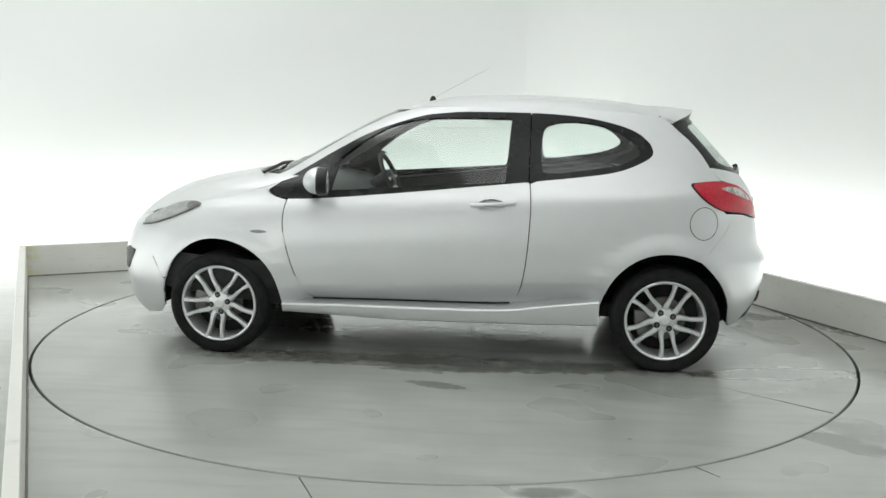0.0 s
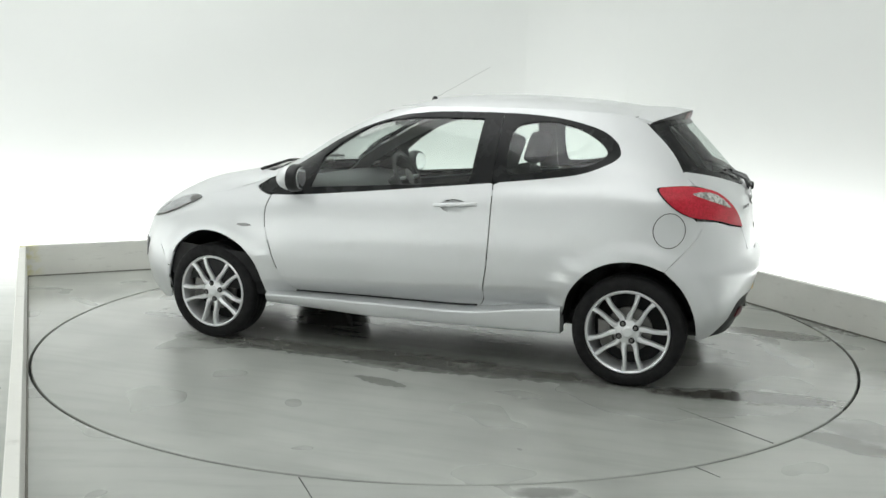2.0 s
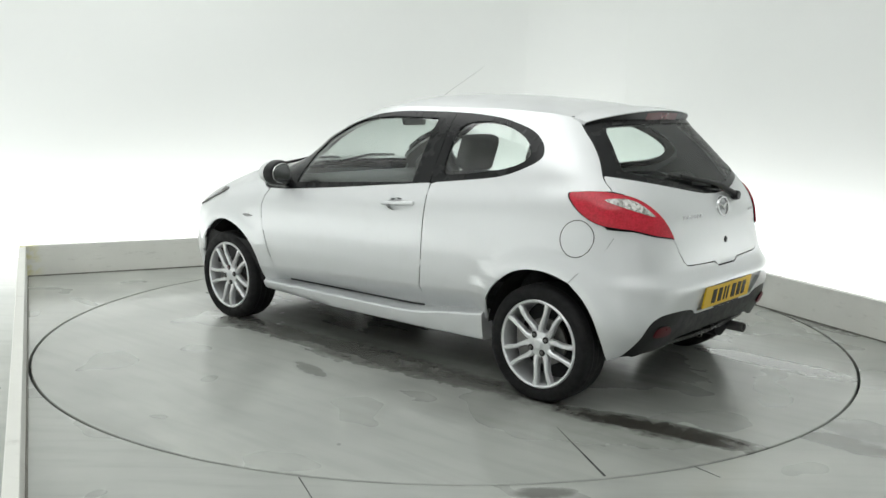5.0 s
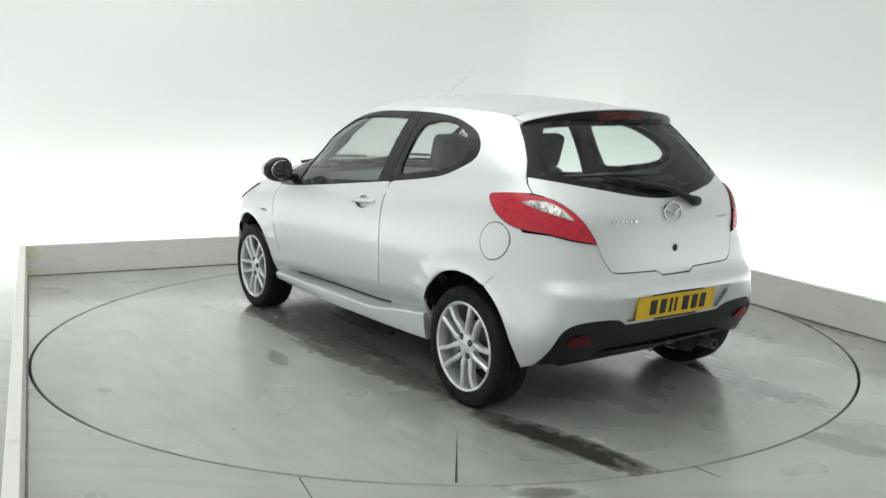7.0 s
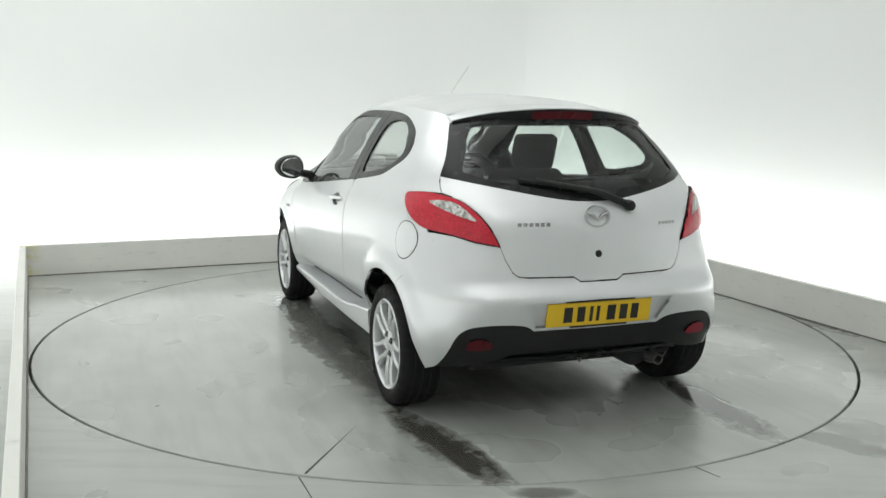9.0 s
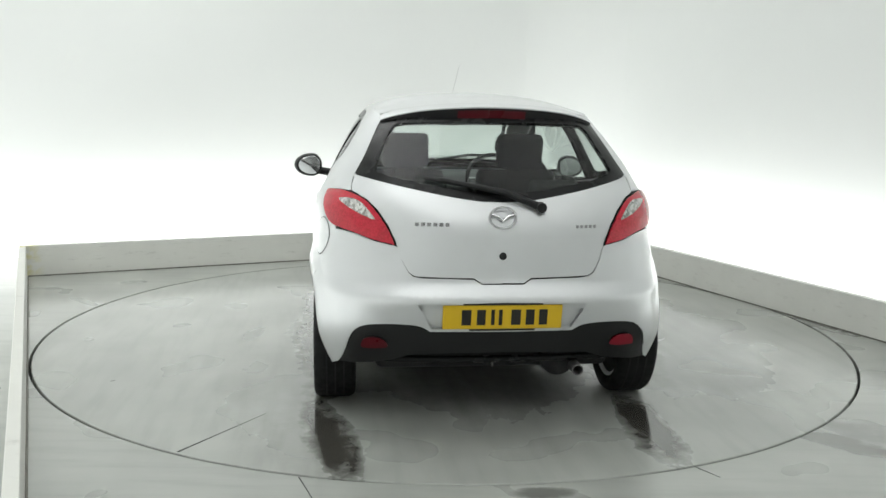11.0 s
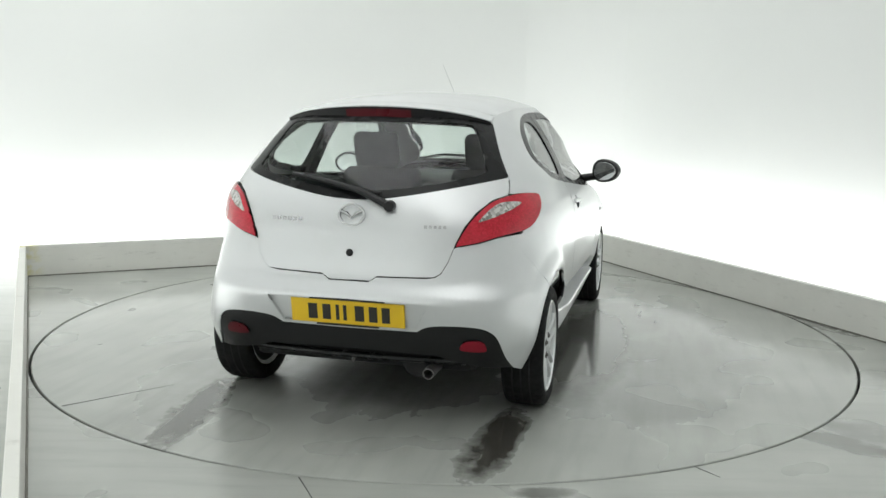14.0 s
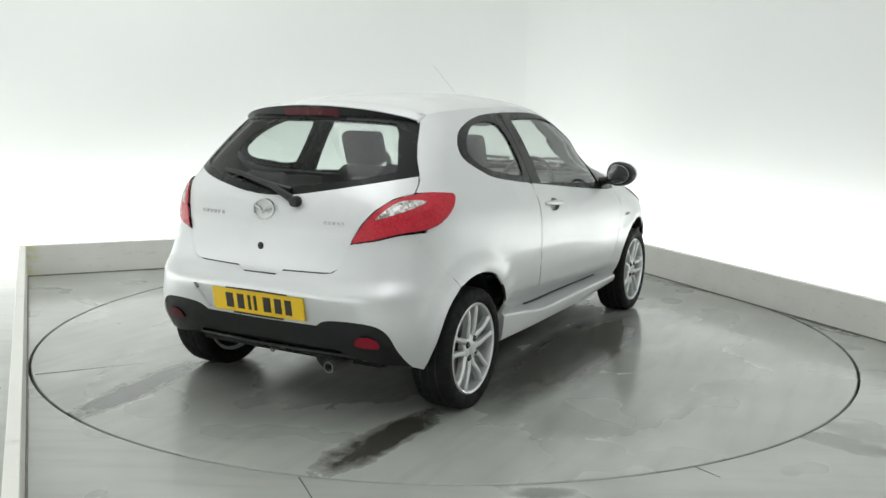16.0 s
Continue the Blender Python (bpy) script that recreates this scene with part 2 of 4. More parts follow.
def tube(points, radius, sides=10, taper=1.0):
    """A round bar along points."""
    bm = bmesh.new()
    pts = [Vector(p) for p in points]
    rings = []
    for i, p in enumerate(pts):
        d = (pts[min(i + 1, len(pts) - 1)] - pts[max(i - 1, 0)]).normalized()
        u = d.orthogonal().normalized()
        v = d.cross(u)
        r = radius * (1 + (taper - 1) * i / (len(pts) - 1))
        rings.append([bm.verts.new(p + (u * math.cos(2 * math.pi * k / sides) + v * math.sin(2 * math.pi * k / sides)) * r) for k in range(sides)])
    for a, b in zip(rings, rings[1:]):
        for k in range(sides):
            bm.faces.new((a[k], a[(k + 1) % sides], b[(k + 1) % sides], b[k]))
    bm.faces.new(rings[0])
    bm.faces.new(rings[-1])
    return bm


def prism(outline, lo, hi, axis="z", bevel=0.0):
    """A slab with the given outline. axis: the way it is thick."""
    bm = bmesh.new()

    def at(p, h):
        return (p[0], p[1], h) if axis == "z" else (p[0], h, p[1]) if axis == "y" else (h, p[0], p[1])

    a, b = ([bm.verts.new(at(p, h)) for p in outline] for h in (lo, hi))
    bm.faces.new(a), bm.faces.new(b)
    for i in range(len(outline)):
        j = (i + 1) % len(outline)
        bm.faces.new((a[i], a[j], b[j], b[i]))
    if bevel:
        bmesh.ops.bevel(bm, geom=bm.edges[:], offset=bevel, segments=2, affect="EDGES", profile=0.5)
    return bm


# ---- the room ----
TABLE_R, GAP = 2.434, 0.014


def slab(name, a0, a1, b0, b1, z0, z1, material, bevel=0.0):
    ob = bm_object(name, box((a1 - a0, b1 - b0, z1 - z0), ((a0 + a1) / 2, (b0 + b1) / 2, (z0 + z1) / 2), bevel), material)
    ob.matrix_basis = pose(0, 0, 0, 0, 0, 24.5)
    return ob


def build_room():
    # floor: one sheet with a round hole for the turntable
    steps, outer = 180, 12.0
    verts, faces = [], []
    for r, z in ((TABLE_R + GAP, -0.06), (TABLE_R + GAP, 0.0), (3.2, 0.0), (5.0, 0.0), (outer, 0.0)):
        for i in range(steps):
            t = 2 * math.pi * i / steps
            verts.append((r * math.cos(t), r * math.sin(t), z))
    for k in range(4):
        for i in range(steps):
            j = (i + 1) % steps
            faces.append((k * steps + i, (k + 1) * steps + i, (k + 1) * steps + j, k * steps + j))
    floor = tagged(mesh_object("floor", verts, faces, FLOOR_MAT), "grey painted concrete studio floor, damp and stained", "floor", kind="structure")
    pit = lathe([(TABLE_R + 0.1, -0.09), (TABLE_R + 0.1, -0.061)], 96, "z")
    tagged(bm_object("turntable_pit", pit, DARK), "dark pit under the turntable", "pit", kind="structure")
    # cracks in the screed outside the turntable
    for (x0, y0), (x1, y1) in (((-0.552, -2.392), (-0.40, -2.75)), ((1.02, -2.225), (1.09, -2.325))):
        a, b = Vector((x0, y0, 0)), Vector((x1, y1, 0))
        n = (b - a).normalized().cross(Vector((0, 0, 1))) * 0.002
        crack = prism([(p.x, p.y) for p in (a + n, b + n * 0.6, b - n * 0.6, a - n)], 0.0003, 0.0015)
        part("joint", crack, SEAM, floor)
    # low kerbs that hide the strip lamps
    for name, a0, a1, b0, b1 in (("kerb_back", LEFT - KERB_T, RIGHT + KERB_T, BACK, BACK + KERB_T), ("kerb_right", RIGHT, RIGHT + KERB_T, -7.0, BACK - 0.002), ("kerb_left", LEFT - KERB_T, LEFT, -7.0, BACK - 0.002)):
        tagged(slab(name, a0, a1, b0, b1, 0.0, KERB_H, KERB, 0.004), "low cream painted kerb board along the floor's edge", "kerb", kind="structure")
        along_b = b1 - b0 > a1 - a0
        foot = (a1, a1 + 0.010, b0, b1) if name == "kerb_left" else (a0 - 0.010, a0, b0, b1) if along_b else (a0 + KERB_T + 0.010, a1 - KERB_T - 0.010, b0 - 0.010, b0)
        tagged(slab("kerb_joint", *foot, 0.0, 0.009, JOINT, 0.003), "dirty sealant line along the kerb's foot", "trim", kind="structure")
    t = 0.15
    lo, hi, bk = LEFT - TROUGH, RIGHT + TROUGH, BACK + TROUGH
    # the back and right walls meet in a soft cove
    # the front wall is added unseen behind the camera to close the room
    for name, a0, a1, b0, b1 in (("wall_back", lo - t, hi + t, bk, bk + t), ("wall_right", hi, hi + t, FRONT, bk), ("wall_left", lo - t, lo, FRONT, bk), ("wall_front", lo - t, hi + t, FRONT - t, FRONT)):
        tagged(slab(name, a0, a1, b0, b1, 0.0, CEIL, WALL), "smooth white studio wall, lit from below", "wall", kind="structure")
    R, n = 0.85, 24
    verts, faces = [], []
    for k in range(n + 1):
        t = math.pi / 2 * k / n
        for z in (0.0, CEIL):
            verts.append(room(hi - R + (R + 0.004) * math.sin(t), bk - R + (R + 0.004) * math.cos(t), z))
    for k in range(n):
        faces.append((2 * k, 2 * k + 1, 2 * k + 3, 2 * k + 2))
    tagged(mesh_object("wall_cove", verts, faces, WALL, True), "rounded white corner between two studio walls", "wall", kind="structure")
    tagged(slab("ceiling", lo - t, hi + t, FRONT - t, bk + t, CEIL, CEIL + 0.1, WALL), "white ceiling", "ceiling", kind="structure")


def build_turntable():
    top = lathe([(TABLE_R - 0.002, -0.055), (TABLE_R, -0.05), (TABLE_R, -0.004), (TABLE_R - 0.004, 0.0)], 180, "z")
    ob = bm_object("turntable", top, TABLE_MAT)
    tagged(ob, "round grey painted turntable set flush in the floor", "turntable")
    a, b = Vector((-1.99, 1.375, 0)), Vector((-1.55, 1.045, 0))
    d = (b - a).normalized()
    n = d.cross(Vector((0, 0, 1)))
    w0, w1 = 0.0055, 0.001
    seam = prism([(p.x, p.y) for p in (a + n * w0, b + n * w1, b - n * w1, a - n * w0)], 0.0002, 0.0007)
    part("seam", seam, SEAM, ob, "dark open seam in the deck")
    return ob


build_room()
turntable = build_turntable()


from mathutils.geometry import delaunay_2d_cdt


# ---- the car's skin: a stack of plan outlines, x forward, y to the car's left, z up ----
def table(pairs):
    xs, ys = zip(*pairs)
    return lambda v: np.interp(v, xs, ys)


def soft(lo, hi, v):
    t = np.clip((v - lo) / (hi - lo), 0, 1)
    return t * t * (3 - 2 * t)


def smooth_table(pairs, span=0.03):
    f = table(pairs)
    return lambda v: (f(v - span) + 2 * f(v) + f(v + span) + f(v - span / 2) + f(v + span / 2)) / 6


NOSE = smooth_table([(0.10, 1.76), (0.17, 1.88), (0.28, 1.935), (0.44, 1.955), (0.59, 1.955), (0.75, 1.885), (0.86, 1.805), (0.925, 1.724), (0.99, 1.57), (1.045, 1.257), (1.09, 1.05), (1.22, 0.83), (1.38, 0.55), (1.466, 0.36), (1.52, 0.2)])
TAIL = smooth_table([(0.15, 1.66), (0.22, 1.735), (0.30, 1.785), (0.40, 1.833), (0.50, 1.868), (0.58, 1.896), (0.60, 1.902), (0.635, 1.904), (0.668, 1.872), (0.70, 1.855), (0.80, 1.848), (0.93, 1.832), (1.0, 1.805), (1.06, 1.765), (1.15, 1.685), (1.25, 1.59), (1.35, 1.49), (1.42, 1.42), (1.5, 1.33)], 0.024)
WIDTH = smooth_table([(0.15, 0.73), (0.24, 0.785), (0.30, 0.805), (0.40, 0.832), (0.55, 0.856), (0.70, 0.866), (0.82, 0.865), (0.90, 0.855), (0.95, 0.835), (1.0, 0.803), (1.10, 0.758), (1.20, 0.712), (1.30, 0.666), (1.38, 0.62), (1.43, 0.585), (1.5, 0.52)])
ARCHES = ((1.270, 0.305, 0.330, 0.390), (-1.248, 0.300, 0.362, 0.385))   # x, z, half width, height
XR = -0.8


def tail_n(z):
    return float(4.2 - 1.0 * soft(0.58, 0.9, z) + 2.1 * soft(0.62, 0.38, z))


def front_n(z):
    return float(4.9 + 0.4 * soft(0.6, 0.35, z) - 2.0 * soft(0.70, 0.95, z) - 0.4 * soft(1.0, 1.2, z))


def mid_front(z):
    return np.minimum(0.3, NOSE(z) - 0.45)


def half_width(x, z):
    lift = soft(0.72, 1.02, z) * soft(1.42, 1.15, z) * 0.075
    return WIDTH(z + lift * np.clip(x, -1.7, 1.3))


def shape(x, z):
    """Flares round the wheels, the hollow at the door's foot."""
    d = -0.098 * soft(0.468 - 0.055 * x, 0.335 - 0.045 * x, z) * soft(1.0, 0.8, x) * soft(-1.0, -0.75, x)
    for cx, cz, rx, rz in ARCHES:
        r = np.sqrt(((x - cx) / rx) ** 2 + ((z - cz) / rz) ** 2)
        d = d + 0.020 * soft(1.32, 1.05, r)
    return d


def skin(s, z, out=0.0):
    """A point of the skin. s: 0 at the nose, 0.3 to 0.65 along the left side, 1 at the tail; below 0 and past 1 the right side."""
    flip = 1.0
    if s < 0:
        s, flip = -s, -1.0
    if s > 1:
        s, flip = 2 - s, -1.0
    mf = mid_front(z)
    if s < 0.3:
        p = s / 0.3 * math.pi / 2
        n = front_n(z)
        x = mf + (NOSE(z) - mf) * math.cos(p) ** (2 / n)
        f = math.sin(p) ** (2 / n)
    elif s <= 0.65:
        x, f = mf + (XR - mf) * (s - 0.3) / 0.35, 1.0
    else:
        p = (s - 0.65) / 0.35 * math.pi / 2
        n = tail_n(z)
        x = XR - (TAIL(z) + XR) * max(math.sin(p), 0) ** (2 / n)
        f = max(math.cos(p), 0) ** (2 / n)
    y = f * (half_width(x, z) + shape(x, z) * soft(0.3, 0.8, f))
    return Vector((x, y * flip, z))


def skin_normal(s, z):
    e = 0.004
    a, b = skin(s + e, z) - skin(s - e, z), skin(s, z + e) - skin(s, z - e)
    n = b.cross(a)
    return (-n).normalized() if n.dot(Vector((skin(s, z).x * 0.2, skin(s, z).y, 0.02))) < 0 else n.normalized()


def s_of_x(x, z):
    mf = mid_front(z)
    if x > mf:
        n = front_n(z)
        r = min(1, (x - mf) / (NOSE(z) - mf))
        return 0.3 * math.acos(r ** (n / 2)) / (math.pi / 2)
    if x >= XR:
        return 0.3 + 0.35 * (x - mf) / (XR - mf)
    r = min(1, (XR - x) / (TAIL(z) + XR))
    return 0.65 + 0.35 * math.asin(r ** (tail_n(z) / 2)) / (math.pi / 2)


def s_of_y(y, z):
    """On the tail."""
    x = XR - 0.9
    for _ in range(6):
        r = min(1, abs(y) / float(half_width(x, z)))
        x = XR - (TAIL(z) + XR) * (1 - r ** tail_n(z)) ** (1 / tail_n(z))
    s = 0.65 + 0.35 * math.acos(r ** (tail_n(z) / 2)) / (math.pi / 2)
    return s if y >= 0 else 2 - s


def s_of_front_y(y, z):
    n = front_n(z)
    s = 0.3 * math.asin(min(1, abs(y) / float(half_width(1.4, z))) ** (n / 2)) / (math.pi / 2)
    return s if y >= 0 else -s


def curve(points, n=8, closed=False):
    """A smooth run through points (Catmull-Rom)."""
    pts = [Vector(p) for p in points]
    out = []
    count = len(pts) if closed else len(pts) - 1
    for i in range(count):
        if closed:
            a, b, c, d = (pts[(i + k) % len(pts)] for k in (-1, 0, 1, 2))
        else:
            a, b, c, d = pts[max(i - 1, 0)], pts[i], pts[i + 1], pts[min(i + 2, len(pts) - 1)]
        for k in range(n):
            t = k / n
            out.append(0.5 * ((2 * b) + (c - a) * t + (2 * a - 5 * b + 4 * c - d) * t * t + (3 * b - a - 3 * c + d) * t ** 3))
    if not closed:
        out.append(pts[-1])
    return [tuple(p) for p in out]


def dense(points, step=0.04, closed=True):
    out = []
    for i in range(len(points) if closed else len(points) - 1):
        a, b = Vector(points[i]), Vector(points[(i + 1) % len(points)])
        k = max(1, int((b - a).length / step))
        out += [tuple(a.lerp(b, j / k)) for j in range(k)]
    return out


def clip(poly, i, at, keep_more):
    out = []
    for k in range(len(poly)):
        p, q = poly[k - 1], poly[k]
        pin, qin = (p[i] >= at, q[i] >= at) if keep_more else (p[i] <= at, q[i] <= at)
        if pin != qin:
            t = (at - p[i]) / (q[i] - p[i])
            e = [p[0] + (q[0] - p[0]) * t, p[1] + (q[1] - p[1]) * t]
            e[i] = at
            out.append(tuple(e))
        if qin:
            out.append(q)
    return out


def ring_normals(loop):
    area = sum(loop[k - 1][0] * loop[k][1] - loop[k][0] * loop[k - 1][1] for k in range(len(loop)))
    return 1 if area > 0 else -1


def panel(name, outline, material, parent, label="", hole=None, out=0.0, rim=0.014, ds=0.0125, dz=0.03, gap=0.0, mirror=False):
    """A piece of the skin inside an outline of (s, z); rim: how deep its edges turn in. mirror: on the right side."""
    loop = list(outline)
    loops = [loop] + ([list(hole)] if hole else [])
    index, verts, normals, faces = {}, [], [], []

    def vert(p, depth=0.0, tag=0):
        key = (round(p[0], 6), round(p[1], 6), round(depth, 4), tag)
        if key not in index:
            index[key] = len(verts)
            s = -p[0] if mirror else p[0]
            n = skin_normal(s, p[1])
            verts.append(skin(s, p[1]) + n * (out - depth))
            normals.append(n)
        return index[key]

    def inside(x, z):
        hit = False
        for lp in loops:
            for k in range(len(lp)):
                (ax, az), (bx, bz) = lp[k - 1], lp[k]
                if (az > z) != (bz > z) and x < ax + (z - az) * (bx - ax) / (bz - az):
                    hit = not hit
        return hit

    # triangles over the outline's points and a lattice inside it
    K = 4.5
    flat, edges = [], []
    for lp in loops:
        base = len(flat)
        flat += [Vector((s * K, z)) for s, z in lp]
        edges += [(base + k, base + (k + 1) % len(lp)) for k in range(len(lp))]
    rim_pts = np.array([tuple(p) for p in flat])
    s0, s1 = min(p[0] for p in loop), max(p[0] for p in loop)
    z0, z1 = min(p[1] for p in loop), max(p[1] for p in loop)
    for a in range(int(math.floor(s0 / ds)), int(math.ceil(s1 / ds)) + 1):
        for b in range(int(math.floor(z0 / dz)), int(math.ceil(z1 / dz)) + 1):
            p = ((a + 0.5 * (b % 2)) * ds, b * dz)
            if inside(*p) and np.min((rim_pts[:, 0] - p[0] * K) ** 2 + (rim_pts[:, 1] - p[1]) ** 2) > 0.012 ** 2:
                flat.append(Vector((p[0] * K, p[1])))
    co, _, tris, *_ = delaunay_2d_cdt(flat, edges, [], 0, 1e-6)
    for f in tris:
        cx, cz = sum(co[k].x for k in f) / len(f) / K, sum(co[k].y for k in f) / len(f)
        if inside(cx, cz):
            faces.append([vert((co[k].x / K, co[k].y)) for k in f])
    if rim:
        for k, lp in enumerate(loops):
            for i in range(len(lp)):
                p, q = lp[i - 1], lp[i]
                if p == q:
                    continue
                e = [vert(p, 0.0, 1 + k), vert(q, 0.0, 1 + k), vert(q, rim, 1 + k), vert(p, rim, 1 + k)]
                if len(set(e)) == 4:
                    faces.append(e)
    # faces turn their front outwards
    out_faces = []
    for f in faces:
        a, b, c = (verts[f[k]] for k in (0, len(f) // 3, 2 * len(f) // 3))
        n = (b - a).cross(c - a)
        out_faces.append(f if n.dot(normals[f[0]]) >= 0 else f[::-1])
    ob = mesh_object(name, verts, out_faces, material, True, normals)
    ob.parent = parent
    return tagged(ob, label)


def side_loop(points, step=0.03):
    return [(s_of_x(x, z), z) for x, z in dense(points, step)]


def tail_loop(points, step=0.03):
    return [(s_of_y(y, z), z) for y, z in dense(points, step)]


def front_loop(points, step=0.03):
    return [(s_of_front_y(y, z), z) for y, z in dense(points, step)]


def arch(k, a0, a1, n=22, grow=0.0):
    cx, cz, rx, rz = ARCHES[k]
    return [(cx + (rx + grow) * math.cos(radians(a0 + (a1 - a0) * i / n)), cz + (rz + grow) * math.sin(radians(a0 + (a1 - a0) * i / n))) for i in range(n + 1)]


# outlines on the side, as (x, z)
BELT = [(0.985, 0.948), (0.937, 0.936), (0.743, 0.940), (0.29, 0.982), (-0.10, 1.024), (-0.444, 1.062), (-0.665, 1.086), (-0.90, 1.118), (-1.0, 1.142)]
TOP = [(-1.06, 1.165), (-1.135, 1.205), (-1.158, 1.245), (-1.125, 1.305), (-1.03, 1.365), (-0.842, 1.415), (-0.65, 1.438), (-0.432, 1.447), (-0.117, 1.447), (0.03, 1.438), (0.18, 1.415), (0.425, 1.335), (0.645, 1.222), (0.806, 1.126), (0.93, 1.045), (1.015, 0.985), (1.022, 0.968)]
DLO = curve(BELT + TOP, 4, True)
DOOR_GLASS = [(0.66, 0.985)] + curve([(0.63, 1.165), (0.47, 1.285), (0.30, 1.372), (0.12, 1.405), (-0.10, 1.414), (-0.352, 1.412)], 4) + [(-0.33, 1.055)]
QUARTER_GLASS = curve([(-0.535, 1.34), (-0.60, 1.392), (-0.74, 1.402), (-0.89, 1.378), (-1.01, 1.325), (-1.085, 1.255), (-1.06, 1.205), (-0.96, 1.165), (-0.80, 1.137), (-0.60, 1.113), (-0.533, 1.14)], 4, True)
DOOR_FRONT = curve([(0.905, 0.925), (0.915, 0.83), (0.905, 0.70), (0.86, 0.52), (0.80, 0.385), (0.765, 0.335), (0.755, 0.295)], 4)
DOOR_REAR = curve([(-0.372, 0.295), (-0.378, 0.338), (-0.415, 0.40), (-0.455, 0.60), (-0.475, 0.90), (-0.466, 1.052)], 4)
SKIRT_TOP = curve([(0.935, 0.318), (0.5, 0.322), (0.0, 0.322), (-0.35, 0.329), (-0.60, 0.362), (-0.885, 0.395)], 4)
G = 0.003
SCOOP = [(-0.262 + 0.078 * math.cos(i * math.pi / 14), 0.928 + 0.036 * math.sin(i * math.pi / 14)) for i in range(28)]
HATCH_EDGE = curve([(0.515, 1.428), (0.552, 1.36), (0.605, 1.25), (0.655, 1.160), (0.668, 1.12), (0.672, 1.085)], 4)


def shift(points, dx, dz=0.0):
    return [(x + dx, z + dz) for x, z in points]


def above(points, x):
    xs, zs = zip(*sorted(points))
    return float(np.interp(x, xs, zs))


def build_side(car, right):
    """The skin of one side."""
    # on the right side the outline is mirrored about the nose: s -> -s
    def lay(name, points, material, label="", loop=None, hole=None, parent=None, **k):
        lp = loop if loop else side_loop(points)
        hl = side_loop(hole) if hole else None
        return panel(name, lp, material, parent or car, label, hole=hl, mirror=right, **k)

    low = curve(BELT, 4)
    # door below the glass
    door_top = [(x, z - G) for x, z in low if -0.462 < x < 0.90]
    lay("door", [(0.902, 0.930)] + door_top + [(-0.464, 1.058)] + DOOR_REAR[::-1][1:] + DOOR_FRONT[::-1], PAINT, "silver metallic door skin", hole=SCOOP, ds=0.0095, dz=0.013)
    lay("handle_scoop", SCOOP, PAINT, "hollow behind the door handle", out=-0.022, rim=-0.022, ds=0.01, dz=0.012)
    # fender between nose and door
    arch_f = arch(0, 178, 20)
    edge = shift(DOOR_FRONT, 2 * G)
    fender = edge + [(0.92, 0.295)] + arch_f + [(1.602, 0.444), (1.66, 0.56), (1.70, 0.72)] + curve([(1.68, 0.80), (1.50, 0.885), (1.30, 0.935), (1.12, 0.995)], 4) + [(1.10, 0.998), (1.036, 0.973), (1.026, 0.962), (0.985, 0.940), (0.94, 0.929)]
    lay("front_fender", fender, PAINT, "silver metallic front fender")
    # rear quarter, from the door to the tail lamp and up to the roof
    quarter_edge = shift(DOOR_REAR, -2 * G)
    arch_r = arch(1, 14, 160)
    qw = [(x, z - 0.002) for x, z in low if x < -0.475]
    top_r = [(x, z) for x, z in curve(TOP[:8], 4)]
    upper = quarter_edge + qw + [(x - 0.002, z) for x, z in top_r if x < -0.45] + [(-0.40, 1.449), (-0.40, 1.475), (-0.80, 1.470), (-1.10, 1.452), (-1.205, 1.436)]
    lower = [(-1.478, 1.085), (-1.42, 1.078), (-1.362, 1.069), (-1.352, 1.06), (-1.40, 1.01), (-1.47, 0.955), (-1.56, 0.915), (-1.60, 0.865), (-1.575, 0.81), (-1.424, 0.643)] + arch(1, 118, 14)[1:] + [(-0.885, 0.36), (-0.60, 0.32), (-0.40, 0.295)]
    edge = [(s_of_y(y, z) - 0.0010, z) for y, z in HATCH_EDGE]
    quarter = [(s_of_x(x, z), z) for x, z in dense(upper, 0.03, False)] + edge + [(s_of_x(x, z), z) for x, z in dense(lower, 0.03, False)]
    quarter = [p for k, p in enumerate(quarter) if p != quarter[k - 1]]
    lay("rear_quarter", None, PAINT, "silver metallic rear quarter panel", loop=quarter, ds=0.0095, dz=0.013)
    pillar = [(s_of_x(x, z), z) for x, z in dense([(-1.0, 1.10), (-1.06, 1.13), (-1.17, 1.195), (-1.19, 1.25), (-1.15, 1.325), (-1.04, 1.388), (-0.85, 1.435), (-0.5, 1.462), (-0.5, 1.474), (-0.8, 1.468), (-1.10, 1.45), (-1.20, 1.43)], 0.03, False)] + edge + [(s_of_x(-1.42, 1.07), 1.07), (s_of_x(-1.2, 1.07), 1.07)]
    lay("pillar_trim", None, TRIM, "dark inner pillar trim", loop=pillar, out=-0.03, rim=0)
    # skirt under the door
    sgn = -1 if right else 1
    foot = table([(-0.89, 0.247), (-0.40, 0.238), (0.3, 0.236), (0.92, 0.262)])
    bm = bmesh.new()
    rows = []
    for k in range(41):
        x = 0.935 - 1.82 * k / 40
        zt, zb = above(SKIRT_TOP, x), float(foot(x))
        yd = skin(s_of_x(x, zt), zt).y
        yo = max(float(half_width(x, 0.50)) - 0.014, yd + 0.012)
        rows.append([bm.verts.new((x, sgn * y, z)) for y, z in ((yd - 0.05, zt + 0.012), (yd + 0.004, zt + 0.010), (yo - 0.006, zt - 0.002), (yo, zt - 0.010), (yo - 0.004, zt * 0.5 + zb * 0.5), (yo - 0.016, zb + 0.008), (yo - 0.026, zb), (yo - 0.12, zb))])
    for p, q in zip(rows, rows[1:]):
        for k in range(7):
            bm.faces.new((p[k], p[k + 1], q[k + 1], q[k]))
